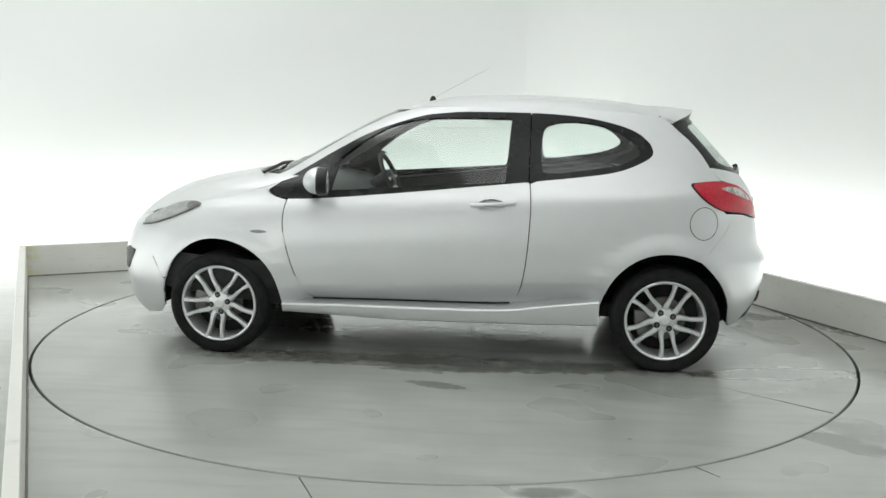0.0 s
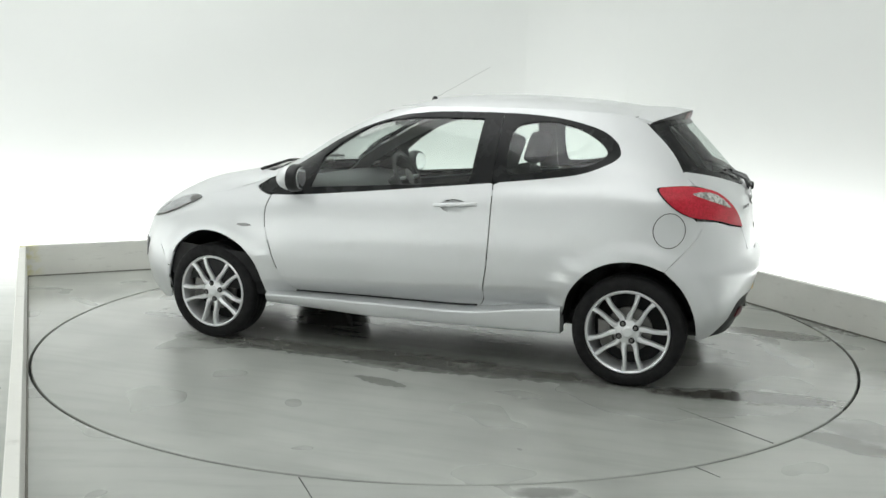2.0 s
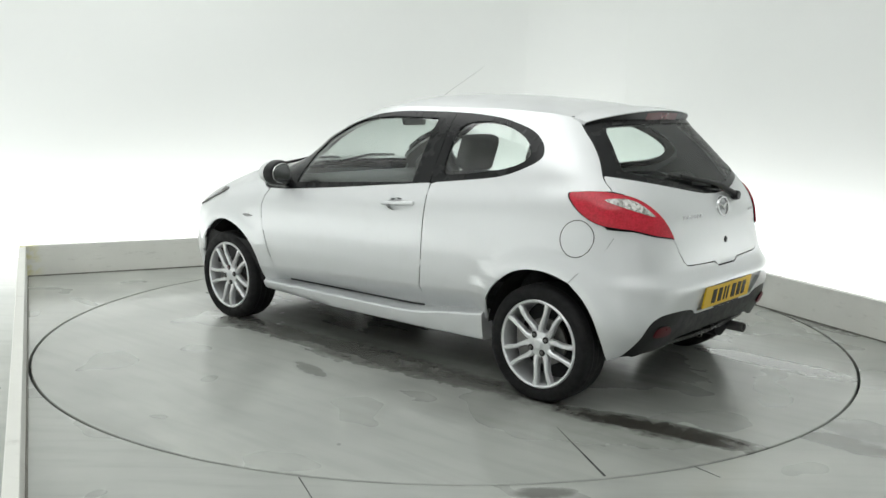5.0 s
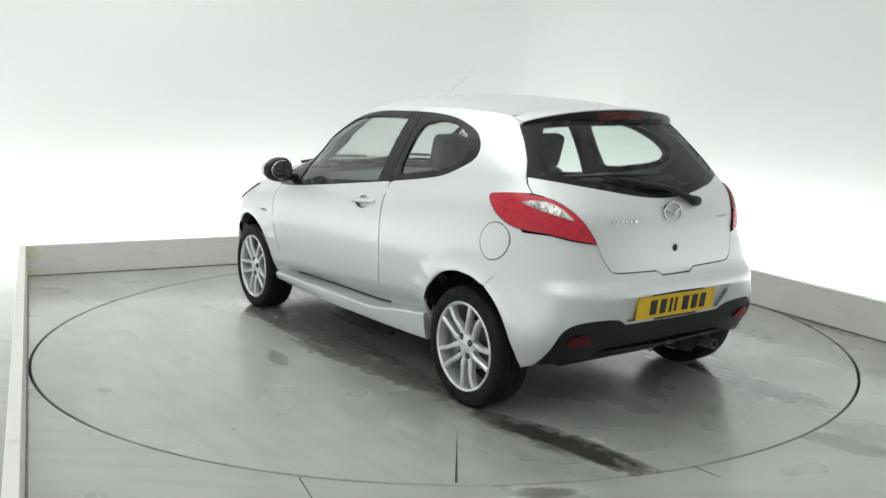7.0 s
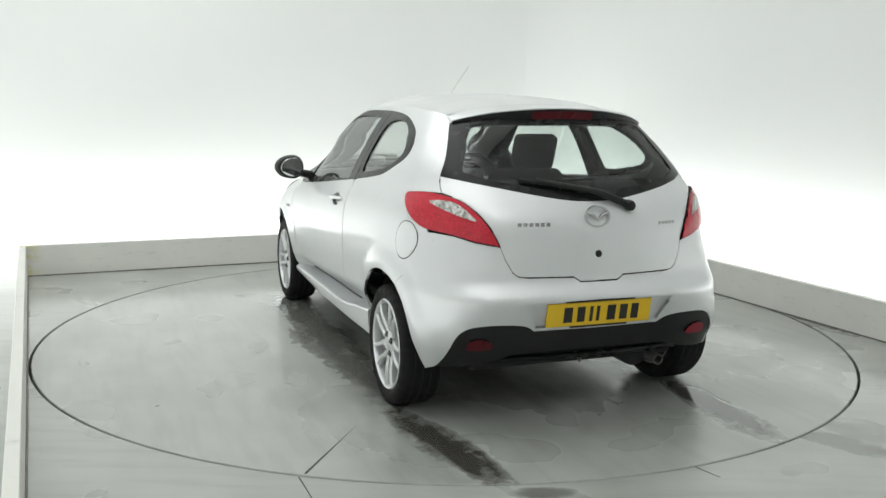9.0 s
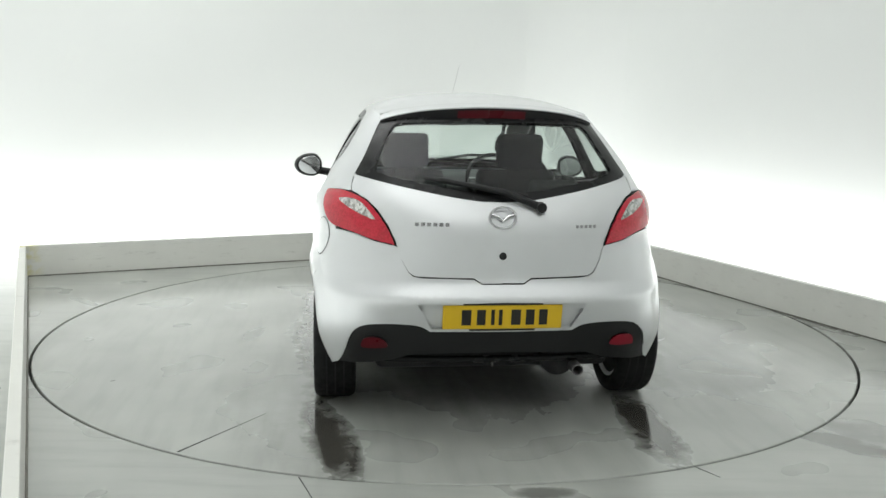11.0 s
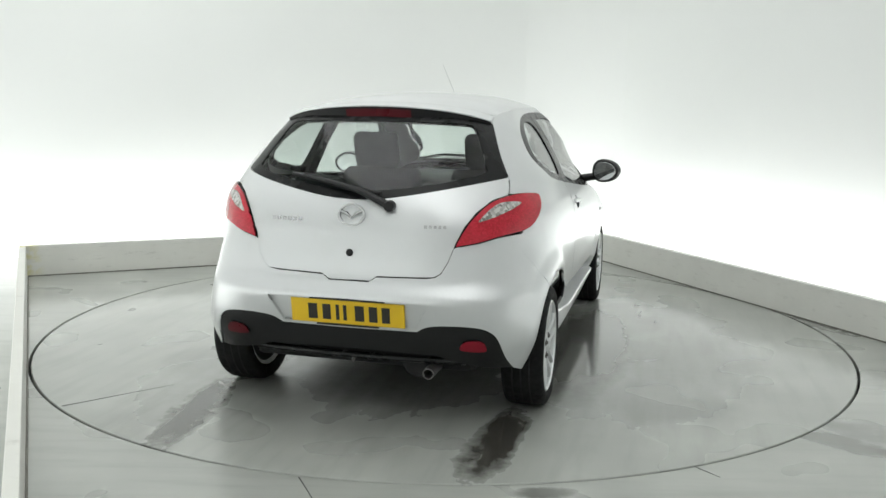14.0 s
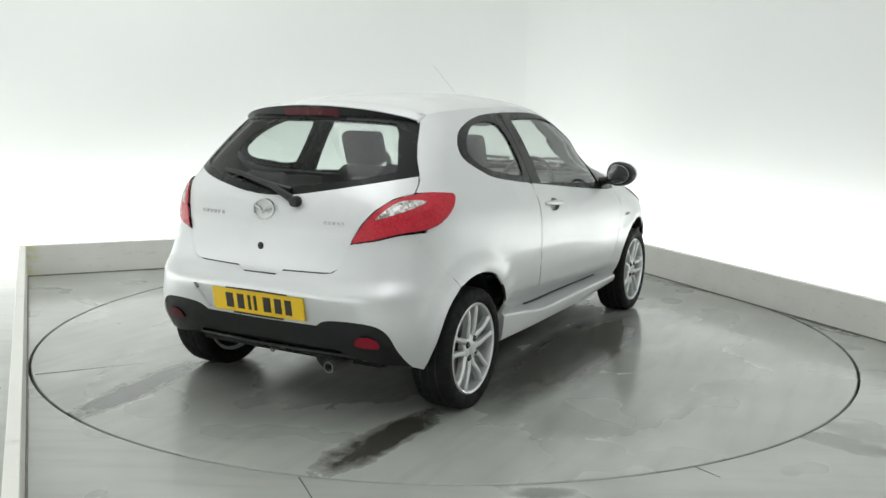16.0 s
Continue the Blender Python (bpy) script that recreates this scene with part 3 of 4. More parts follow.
    bm.faces.new(rows[0]), bm.faces.new(rows[-1])
    part("side_skirt", bm, PAINT, car, "silver side skirt", True, 32)
    # black bar drawn in for the dark of the shut gap above the skirt
    seam = []
    for k in range(25):
        x = 0.775 - 1.145 * k / 24
        z = above(SKIRT_TOP, x) + 0.014
        q = skin(s_of_x(x, z), z)
        seam.append((q.x, sgn * (q.y + 0.003), q.z))
    part("sill_seal", tube(seam, 0.0065, 6), BLACK, car, "black bar for the dark shut gap along the door's foot", True)
    # window surround: black trim with two panes
    trim_outer = [(x, z) for x, z in DLO]
    split = -0.462
    fr = [p for p in dense(trim_outer, 0.02)]
    front_part, rear_part = clip(fr, 0, split + 0.003, True), clip(fr, 0, split - 0.003, False)
    lay("window_frame", front_part, GLOSS_BLACK, "black door window frame", hole=DOOR_GLASS, rim=0.02)
    lay("window_frame", rear_part, GLOSS_BLACK, "black quarter window surround", hole=QUARTER_GLASS, rim=0.02)
    lay("door_window_pane", DOOR_GLASS, GLASS, "clear door window", out=-0.006, rim=0, ds=0.03)
    lay("quarter_window_pane", QUARTER_GLASS, GLASS, "clear quarter window", out=-0.006, rim=0, ds=0.03)
    # roof rail above the windows, from the windscreen to the quarter
    top_f = [(x, z + 0.002) for x, z in curve(TOP[7:], 4) if x > -0.40]
    rail = [(-0.398, 1.449)] + top_f[::1]
    rail += [(1.035, 0.975), (1.10, 1.00), (0.93, 1.105), (0.76, 1.215), (0.53, 1.345), (0.36, 1.425), (0.22, 1.462), (0.0, 1.475), (-0.398, 1.475)]
    lay("roof_rail", rail, PAINT, "silver roof rail and windscreen pillar", rim=0.03)
    lay("pillar_lining", rail, GREY_TRIM, "grey windscreen pillar lining", out=-0.034, rim=0)
    # liner behind the gaps
    liner = [(1.55, 0.60), (1.45, 0.86), (0.98, 0.93), (0.7, 0.93), (0.0, 1.01), (-0.6, 1.07), (-1.0, 1.10), (-1.3, 1.0), (-1.42, 0.80), (-1.45, 0.72)] + arch(1, 130, 20, 14, 0.01) + [(-0.85, 0.26), (0.9, 0.28)] + arch(0, 10, 140, 14, 0.01)
    lay("door_liner", liner, DARK, "dark inner lining", out=-0.028, rim=0)
    # filler flap on the left
    if not right:
        flap = [(-1.432 + 0.082 * math.cos(i * math.pi / 16), 0.855 + 0.088 * math.sin(i * math.pi / 16)) for i in range(32)]
        ring = [(-1.432 + 0.086 * math.cos(i * math.pi / 16), 0.855 + 0.092 * math.sin(i * math.pi / 16)) for i in range(32)]
        lay("filler_flap_gap", ring, DARK, "dark joint round the fuel flap", hole=flap, out=0.0012, rim=0)
        lay("filler_flap", [(-1.432 + (x + 1.432) * 0.99, 0.855 + (z - 0.855) * 0.99) for x, z in flap], PAINT, "round silver fuel filler flap", out=0.003, rim=0.003)
    # repeater lamp
    rep = curve([(1.09, 0.742), (1.05, 0.752), (1.005, 0.742), (1.05, 0.732)], 4, True)
    lay("side_repeater", rep, plain_grey, "small grey side repeater lamp", out=0.006, rim=0.006)
    # head lamp
    lamp = curve([(1.385, 0.878), (1.44, 0.890), (1.53, 0.878), (1.63, 0.838), (1.735, 0.775), (1.715, 0.748), (1.64, 0.766), (1.52, 0.812), (1.44, 0.850)], 4, True)
    hl = lay("headlamp", lamp, HEAD_LENS, "clear headlamp with chrome reflector", out=0.004, rim=0.02)
    lay("reflector", curve([(1.392, 0.876), (1.43, 0.885), (1.475, 0.878), (1.46, 0.855), (1.42, 0.862)], 4, True), STEEL, "dark reflector", out=0.007, rim=0.004, parent=hl)
    lay("lamp_edge", [(1.384, 0.872), (1.44, 0.843), (1.52, 0.805), (1.64, 0.759), (1.74, 0.738), (1.74, 0.748), (1.64, 0.768), (1.52, 0.815), (1.44, 0.853)], STEEL, "dark lower edge", out=0.007, rim=0.004, parent=hl)
    # tail lamp: red with a clear window, thin black edge
    y_top = [("x", -1.362, 1.064), ("x", -1.41, 1.074), ("x", -1.50, 1.078), ("y", 0.655, 1.066), ("y", 0.60, 1.040), ("y", 0.548, 0.985), ("y", 0.51, 0.925), ("y", 0.482, 0.862), ("y", 0.50, 0.864), ("y", 0.58, 0.880), ("y", 0.66, 0.905), ("x", -1.55, 0.925), ("x", -1.47, 0.960), ("x", -1.40, 1.015)]
    lens_pts = [(s_of_x(v, z) if k == "x" else s_of_y(v, z), z) for k, v, z in y_top]
    lens = curve(lens_pts, 4, True)
    cs, cz = sum(p[0] for p in lens) / len(lens), sum(p[1] for p in lens) / len(lens)
    lamp = lay("tail_lamp", None, GLOSS_BLACK, "red tail lamp with clear reversing window", loop=[(cs + (s - cs) * 1.035, cz + (z - cz) * 1.045) for s, z in lens], out=0.004, rim=0.02)
    lay("red_lens", None, RED, "glossy red lens", loop=lens, out=0.012, rim=0.012, parent=lamp)
    clear = curve([(s_of_y(0.72, 1.040), 1.040), (s_of_y(0.655, 1.046), 1.046), (s_of_y(0.61, 1.022), 1.022), (s_of_y(0.565, 0.968), 0.968), (s_of_y(0.60, 0.975), 0.975), (s_of_y(0.66, 1.000), 1.000)], 5, True)
    lay("reversing_lens", None, WHITE_LENS, "clear white reversing lens", loop=clear, out=0.0145, rim=0.004, parent=lamp)
    # door handle
    n = skin_normal(s_of_x(-0.27, 0.935), 0.935)
    sgn = -1 if right else 1
    p = skin(s_of_x(-0.27, 0.935), 0.935)
    bm = box((0.255, 0.024, 0.036), (0, 0.020, 0), 0.011, 3)
    for v in bm.verts:
        v.co.y -= 0.9 * v.co.x ** 2 * (1.5 if abs(v.co.x) > 0.1 else 1)
        v.co.z *= 1 - 0.35 * abs(v.co.x) / 0.12
    m = Matrix.Translation((p.x, p.y * sgn, p.z)) @ (Matrix.Rotation(radians(180), 4, "Z") if right else Matrix.Identity(4)) @ Matrix.Rotation(radians(-4 if right else 4), 4, "Y")
    part("door_handle", bm, PAINT, car, "silver pull handle", True, 60, m)
    # mirror
    bm = bmesh.new()
    bmesh.ops.create_uvsphere(bm, u_segments=28, v_segments=16, radius=1)
    for v in bm.verts:
        x, y, z = v.co
        v.co = Vector((x * 0.085 if x > 0 else x * 0.045, y * 0.112, z * (0.086 if z > 0 else 0.080)))
        v.co.x += 0.02 * (v.co.y / 0.12)
    at = Matrix.Translation((0.690, 0.912 * sgn, 1.048)) @ Matrix.Rotation(radians(8 * sgn), 4, "Z")
    if right:
        bmesh.ops.scale(bm, vec=(1, -1, 1), verts=bm.verts[:])

    def flatten(mesh):
        for v in mesh.verts:
            inner = v.co.y * sgn < 0
            v.co.y *= 0.66 if inner else 1.0
            v.co.z *= 0.94 + (0.10 if inner else 0.0) * min(1, abs(v.co.y) / 0.07)

    flatten(bm)
    shell = part("wing_mirror", bm, PAINT, car, "silver wing mirror with black back rim", True, 60, at)
    back = lathe([(0.001, -0.048), (0.088, -0.046), (0.100, -0.041), (0.106, -0.022), (0.1075, 0.006), (0.103, 0.012)], 36, "x")
    bmesh.ops.scale(back, vec=(1, 1.06, 0.80), verts=back.verts[:])
    flatten(back)
    part("mirror_rim", back, BLACK, shell, "black rim", True, 40)
    glass = lathe([(0.001, -0.0515), (0.082, -0.0505), (0.084, -0.048)], 36, "x")
    bmesh.ops.scale(glass, vec=(1, 1.06, 0.80), verts=glass.verts[:])
    flatten(glass)
    part("mirror_glass", glass, MIRROR, shell, "mirror glass", True, 40)
    foot = tube([(0.765, 0.70 * sgn, 0.975), (0.765, 0.76 * sgn, 0.985), (0.745, 0.86 * sgn, 1.005)], 0.030, 12, 0.9)
    part("mirror_foot", foot, BLACK, car, "black mirror foot", True, 60)
    # wheel housings
    for k in (0, 1):
        cx, cz, rx, rz = ARCHES[k]
        bm = bmesh.new()
        rows = []
        for i in range(25):
            a = radians(-4 + 188 * i / 24)
            rows.append([bm.verts.new((cx + (rx + 0.004) * math.cos(a), sgn * y, cz + (rz + 0.004) * math.sin(a))) for y in (0.36, 0.60, 0.775)])
        for r0, r1 in zip(rows, rows[1:]):
            for j in range(2):
                bm.faces.new((r0[j], r0[j + 1], r1[j + 1], r1[j]))
        bm.faces.new([r[0] for r in rows])
        part("wheel_housing", bm, DARK, car, "black wheel housing", True)


plain_grey = plain("repeater_grey", (0.28, 0.28, 0.28), 0.25, bump=0)


def build_ends(car):
    """Roof, bonnet, windscreen, hatch, bumpers."""
    # roof: a shallow dome inside the plan outline
    zr = 1.4752
    crown = table([(-1.6, 1.40), (-1.42, 1.462), (-1.21, 1.497), (-0.95, 1.530), (-0.69, 1.548), (-0.45, 1.557), (-0.2, 1.557), (0.02, 1.543), (0.2, 1.512), (0.40, 1.46)])
    brink = table([(-1.5, 1.420), (-1.215, 1.431), (-1.10, 1.452), (-0.8, 1.470), (-0.4, 1.4752), (0.5, 1.4752)])
    verts, faces = [], []
    around, rings = 120, 14
    for k in range(rings + 1):
        r = k / rings
        for i in range(around):
            z_e = zr
            for _ in range(4):
                p = skin(-1 + 2 * i / around + 1e-4, z_e)
                end = float(crown(-1.215)) - 0.17 * p.y ** 2 - 0.018 * (abs(p.y) / 0.56) ** 6
                t = float(soft(-1.12, -1.21, p.x))
                z_e = float(brink(p.x)) * (1 - t) + end * t
            c = Vector((-0.5, 0, 0))
            q = c + (Vector((p.x, p.y, 0)) - c) * r
            q.x = max(q.x, -1.215)
            dome = float(crown(q.x)) - 0.17 * q.y ** 2
            z = z_e + max(dome - z_e, 0.004 * (1 - r)) * (1 - r ** 9)
            verts.append((q.x, q.y, z))
    for k in range(rings):
        for i in range(around):
            j = (i + 1) % around
            faces.append((k * around + i, k * around + j, (k + 1) * around + j, (k + 1) * around + i))
    bm = bmesh.new()
    me = bpy.data.meshes.new("tmp")
    me.from_pydata(verts, [], faces)
    bm.from_mesh(me)
    bpy.data.meshes.remove(me)
    bmesh.ops.remove_doubles(bm, verts=bm.verts[:], dist=1e-4)
    part("roof", bm, PAINT, car, "silver roof", True, 60)
    part("headliner", box((1.15, 0.90, 0.012), (-0.47, 0, 1.448), 0.004), LIGHT_TRIM, car, "pale headliner")
    # windscreen
    pillar = [(s_of_x(x, z), z) for x, z in dense([(1.105, 1.0), (0.935, 1.105), (0.765, 1.215), (0.535, 1.345), (0.365, 1.425), (0.25, 1.466)], 0.04, False)]
    outer = pillar + [(-s, z) for s, z in pillar[::-1]]
    inner = [(s * 0.93, 1.075 + (z - 1.0) * 0.83) for s, z in pillar]
    ws = inner + [(-s, z) for s, z in inner[::-1]]
    outer, ws = dense(outer, 0.03), dense(ws, 0.03)
    panel("windscreen", ws, GLASS, car, "clear windscreen", out=-0.004, rim=0, ds=0.02)
    panel("windscreen_frame", outer, GLOSS_BLACK, car, "black windscreen edge and scuttle", hole=ws, out=-0.003, rim=0.02)
    # bonnet and front bumper
    hood = front_loop([(0.70, 0.99), (0.715, 0.93), (0.70, 0.885), (0.675, 0.845), (0.62, 0.80), (0.50, 0.775), (-0.50, 0.775), (-0.62, 0.80), (-0.675, 0.845), (-0.70, 0.885), (-0.715, 0.93), (-0.70, 0.99), (-0.66, 1.055), (0.66, 1.055)])
    panel("bonnet", hood, PAINT, car, "silver bonnet", out=0.002)
    edge = [(1.606, 0.26), (1.604, 0.34), (1.596, 0.40), (1.586, 0.432), (1.606, 0.440), (1.664, 0.56), (1.694, 0.72), (1.672, 0.803)]
    left = [(s_of_x(x, z), z) for x, z in dense(edge, 0.03, False)]
    bump = [(0.0, 0.165), (0.10, 0.165)] + [(s_of_x(1.66, 0.20), 0.20)] + left + [(0.10, 0.835), (0.0, 0.80)]
    full = bump + [(-s, z) for s, z in bump[::-1][1:-1]]
    panel("front_bumper", [p for p in dense(full, 0.03)], PAINT, car, "silver front bumper")
    panel("front_grille", front_loop([(0.42, 0.25), (0.46, 0.42), (0.36, 0.50), (-0.36, 0.50), (-0.46, 0.42), (-0.42, 0.25)]), BLACK, car, "black lower grille", out=0.004, rim=0.01)
    for sg in (1, -1):
        fog = [(sg * s, z) for s, z in [(s_of_x(x, z), z) for x, z in dense([(1.86, 0.46), (1.79, 0.585), (1.85, 0.60), (1.94, 0.56), (1.945, 0.46)], 0.02)]]
        panel("fog_lamp_recess", fog, BLACK, car, "black fog lamp recess", out=0.004, rim=0.004)
    # hatch: painted lower part, dark glass above
    left_edge = [p for p in HATCH_EDGE if p[1] > 1.159]
    VB = [left_edge[-1], (0.60, 1.148), (0.30, 1.090), (0.12, 1.062), (0.0, 1.056)]
    vb = curve(VB, 4)
    glass_outline = left_edge + vb[1:] + [(-y, z) for y, z in vb[::-1][1:]] + [(-y, z) for y, z in left_edge[::-1][1:]]
    pane = curve([(0.475, 1.375), (0.515, 1.30), (0.555, 1.215), (0.545, 1.170), (0.30, 1.120), (0.0, 1.088), (-0.30, 1.120), (-0.545, 1.170), (-0.555, 1.215), (-0.515, 1.30), (-0.475, 1.375), (-0.40, 1.40), (0.0, 1.408), (0.40, 1.40)], 4, True)
    panel("rear_window_surround", tail_loop(glass_outline), GLOSS_BLACK, car, "black printed edge of the rear window", hole=tail_loop(pane), rim=0.02)
    panel("rear_window_pane", tail_loop(pane), REAR_GLASS, car, "tinted rear window", out=-0.004, rim=0, ds=0.02)
    lower = [(0.654, 1.154)] + [(y, z - 0.004) for y, z in vb[1:]] + [(-y, z - 0.004) for y, z in vb[::-1][1:-1]] + [(-0.654, 1.154)]
    r_edge = [(-0.667, 1.12), (-0.671, 1.085), (-0.61, 1.06), (-0.555, 1.01), (-0.51, 0.945), (-0.476, 0.865), (-0.455, 0.80)] + curve([(-0.425, 0.745), (-0.40, 0.728), (-0.36, 0.722), (-0.13, 0.716)], 3) + [(-0.095, 0.694)]
    hatch = lower + r_edge + [(-y, z) for y, z in r_edge[::-1]]
    panel("hatch", tail_loop(hatch), PAINT, car, "silver tailgate skin")
    panel("hatch_liner", tail_loop([(0.60, 0.66), (0.66, 1.1), (0.62, 1.14), (0.0, 1.03), (-0.62, 1.14), (-0.66, 1.1), (-0.60, 0.66)]), DARK, car, "dark lining inside the tailgate", out=-0.025, rim=0)
    # rear bumper with plate recess and dark lower insert
    ins_top = curve([(0.725, 0.290), (0.705, 0.37), (0.68, 0.45), (0.635, 0.492), (0.56, 0.507), (0.45, 0.508), (0.37, 0.497), (0.325, 0.470)], 3) + [(0.0, 0.466)]
    edge_l = [(s_of_x(x, z), z) for x, z in dense([(-1.564, 0.905), (-1.6015, 0.865), (-1.5768, 0.809), (-1.4258, 0.6415)] + arch(1, 121, 178, 12)[1:] + [(-1.612, 0.27), (-1.65, 0.262)], 0.03, False)]
    notch = [(s_of_y(y, z - 0.007), z - 0.007) for y, z in [(0.095, 0.694), (0.13, 0.716), (0.36, 0.722), (0.40, 0.728), (0.425, 0.745), (0.455, 0.80), (0.476, 0.865)]]
    lamp_low = [(s_of_y(y, z), z) for y, z in [(0.50, 0.858), (0.58, 0.872), (0.66, 0.896)]]
    half = notch + lamp_low + edge_l + [(s_of_y(y, z), z) for y, z in dense(ins_top, 0.03, False)]
    loop = half + [(2 - s, z) for s, z in half[::-1][1:]]
    recess = [(0.385, 0.605), (0.0, 0.612), (-0.385, 0.605), (-0.318, 0.484), (0.0, 0.480), (0.318, 0.484)]
    panel("rear_bumper", dense(loop, 0.05), PAINT, car, "silver rear bumper", hole=tail_loop(recess), rim=0.017, ds=0.0085, dz=0.011)
    panel("plate_recess", tail_loop(recess), PAINT, car, "silver plate recess", out=-0.0165, rim=0)
    ins = [(s_of_y(y, z), z) for y, z in dense([(y, z - 0.002) for y, z in ins_top], 0.03, False)]
    low_edge = [(s_of_y(y, z), z) for y, z in dense([(0.0, 0.352), (0.40, 0.350), (0.50, 0.318), (0.70, 0.288)], 0.03, False)]
    half = ins + low_edge
    loop = ins + [(2 - s, z) for s, z in ins[::-1][1:]] + [(2 - s, z) for s, z in low_edge[::-1]] + low_edge[1:]
    panel("bumper_insert", loop, BLACK, car, "dark grey lower bumper insert", out=-0.006, rim=0.05)
    for sg in (1, -1):
        r = [(sg * y, z) for y, z in curve([(0.520, 0.392), (0.530, 0.428), (0.57, 0.442), (0.615, 0.436), (0.632, 0.408), (0.62, 0.388)], 4, True)]
        # right one gets a brighter red that stands for its lit lamp
        panel("rear_reflector", tail_loop(r), LIT_REFLECTOR if sg < 0 else DIM_RED, car, "red rear reflector", out=0.003, rim=0.008)
    lip = tube([(-1.70 - 0.06 * math.cos(y * 2.4), y, 0.312) for y in (-0.52, -0.45, -0.3, -0.15, 0.0, 0.15, 0.3, 0.45, 0.52)], 0.016, 10)
    part("bumper_lip", lip, GLOSS_BLACK, car, "black lip under the rear bumper", True)
    # spoiler: painted cap above, dark face with the high brake lamp behind
    def spoiler_row(y):
        f = abs(y) / 0.528
        tip = -1.432 + 0.150 * f ** 3
        fall = 0.17 * y * y + 0.020 * f ** 6
        ztip, zroot = 1.480 - fall, 1.4995 - fall
        drop = 0.034 * (1 - f ** 8) + 0.034
        return [(-1.208, zroot), ((tip - 1.208) / 2, zroot * 0.5 + ztip * 0.5 + 0.005), (tip, ztip), (tip + 0.002, ztip - 0.005)], [(tip + 0.0025, ztip - 0.0055), (tip + 0.028, ztip - drop), ((tip - 1.20) / 2, ztip - drop + 0.004), (-1.215, ztip - drop + 0.01)]
    ys = [0.528 * math.sin(math.pi / 2 * k / 16) for k in range(-16, 17)]
    for name, which, mat, lab in (("spoiler", 0, PAINT, "silver roof spoiler"), ("spoiler_underside", 1, BLACK, "black spoiler underside")):
        bm = bmesh.new()
        rows = [[bm.verts.new((x, y, z)) for x, z in spoiler_row(y)[which]] for y in ys]
        for a, b in zip(rows, rows[1:]):
            for k in range(3):
                bm.faces.new((a[k], a[k + 1], b[k + 1], b[k]))
        if which == 0:
            for y, row in ((ys[0], rows[0]), (ys[-1], rows[-1])):
                foot = [bm.verts.new((x, y * 1.002, z - 0.004)) for x, z in spoiler_row(y)[1][1:]] + [bm.verts.new((-1.208, y * 1.002, spoiler_row(y)[1][3][1] - 0.01))]
                bm.faces.new(row + foot)
        part(name, bm, mat, car, lab, True, 40)
    bm = bmesh.new()
    rows = []
    for k in range(13):
        y = -0.165 + 0.33 * k / 12
        under = spoiler_row(y)[1]
        (x0, z0), (x1, z1) = under[0], under[1]
        e = 0.004
        rows.append([bm.verts.new((x0 + (x1 - x0) * t - e, y, z0 + (z1 - z0) * t - 0.001)) for t in (0.15, 0.75)])
    for a, b in zip(rows, rows[1:]):
        bm.faces.new((a[0], a[1], b[1], b[0]))
    part("high_brake_lamp", bm, DIM_RED, car, "dark red high brake lamp", True)


def build_plate(car):
    x, z = -1.874, 0.541
    pl = part("number_plate", box((0.010, 0.545, 0.116), (0, 0, 0), 0.004), YELLOW, car, "yellow reflective rear number plate", m=pose(x, 0, z, 0, -9, 0))
    for k, (y, w) in enumerate(((0.165, 0.055), (0.098, 0.05), (0.045, 0.02), (0.010, 0.02), (-0.060, 0.055), (-0.125, 0.05), (-0.185, 0.048))):
        part("bar", box((0.003, w * 0.78, 0.074), (-0.0062, y, 0)), INK, pl)
    part("plate_band", box((0.003, 0.30, 0.008), (-0.0062, 0.0, -0.061)), INK, pl, "dark strip under the plate")
    part("plate_lamp_strip", box((0.02, 0.36, 0.008), (0.002, 0.0, 0.064)), INK, pl, "dark strip above the plate")


def tail_at(y, z, out):
    s = s_of_y(y, z)
    return skin(s, z) + skin_normal(s, z) * out


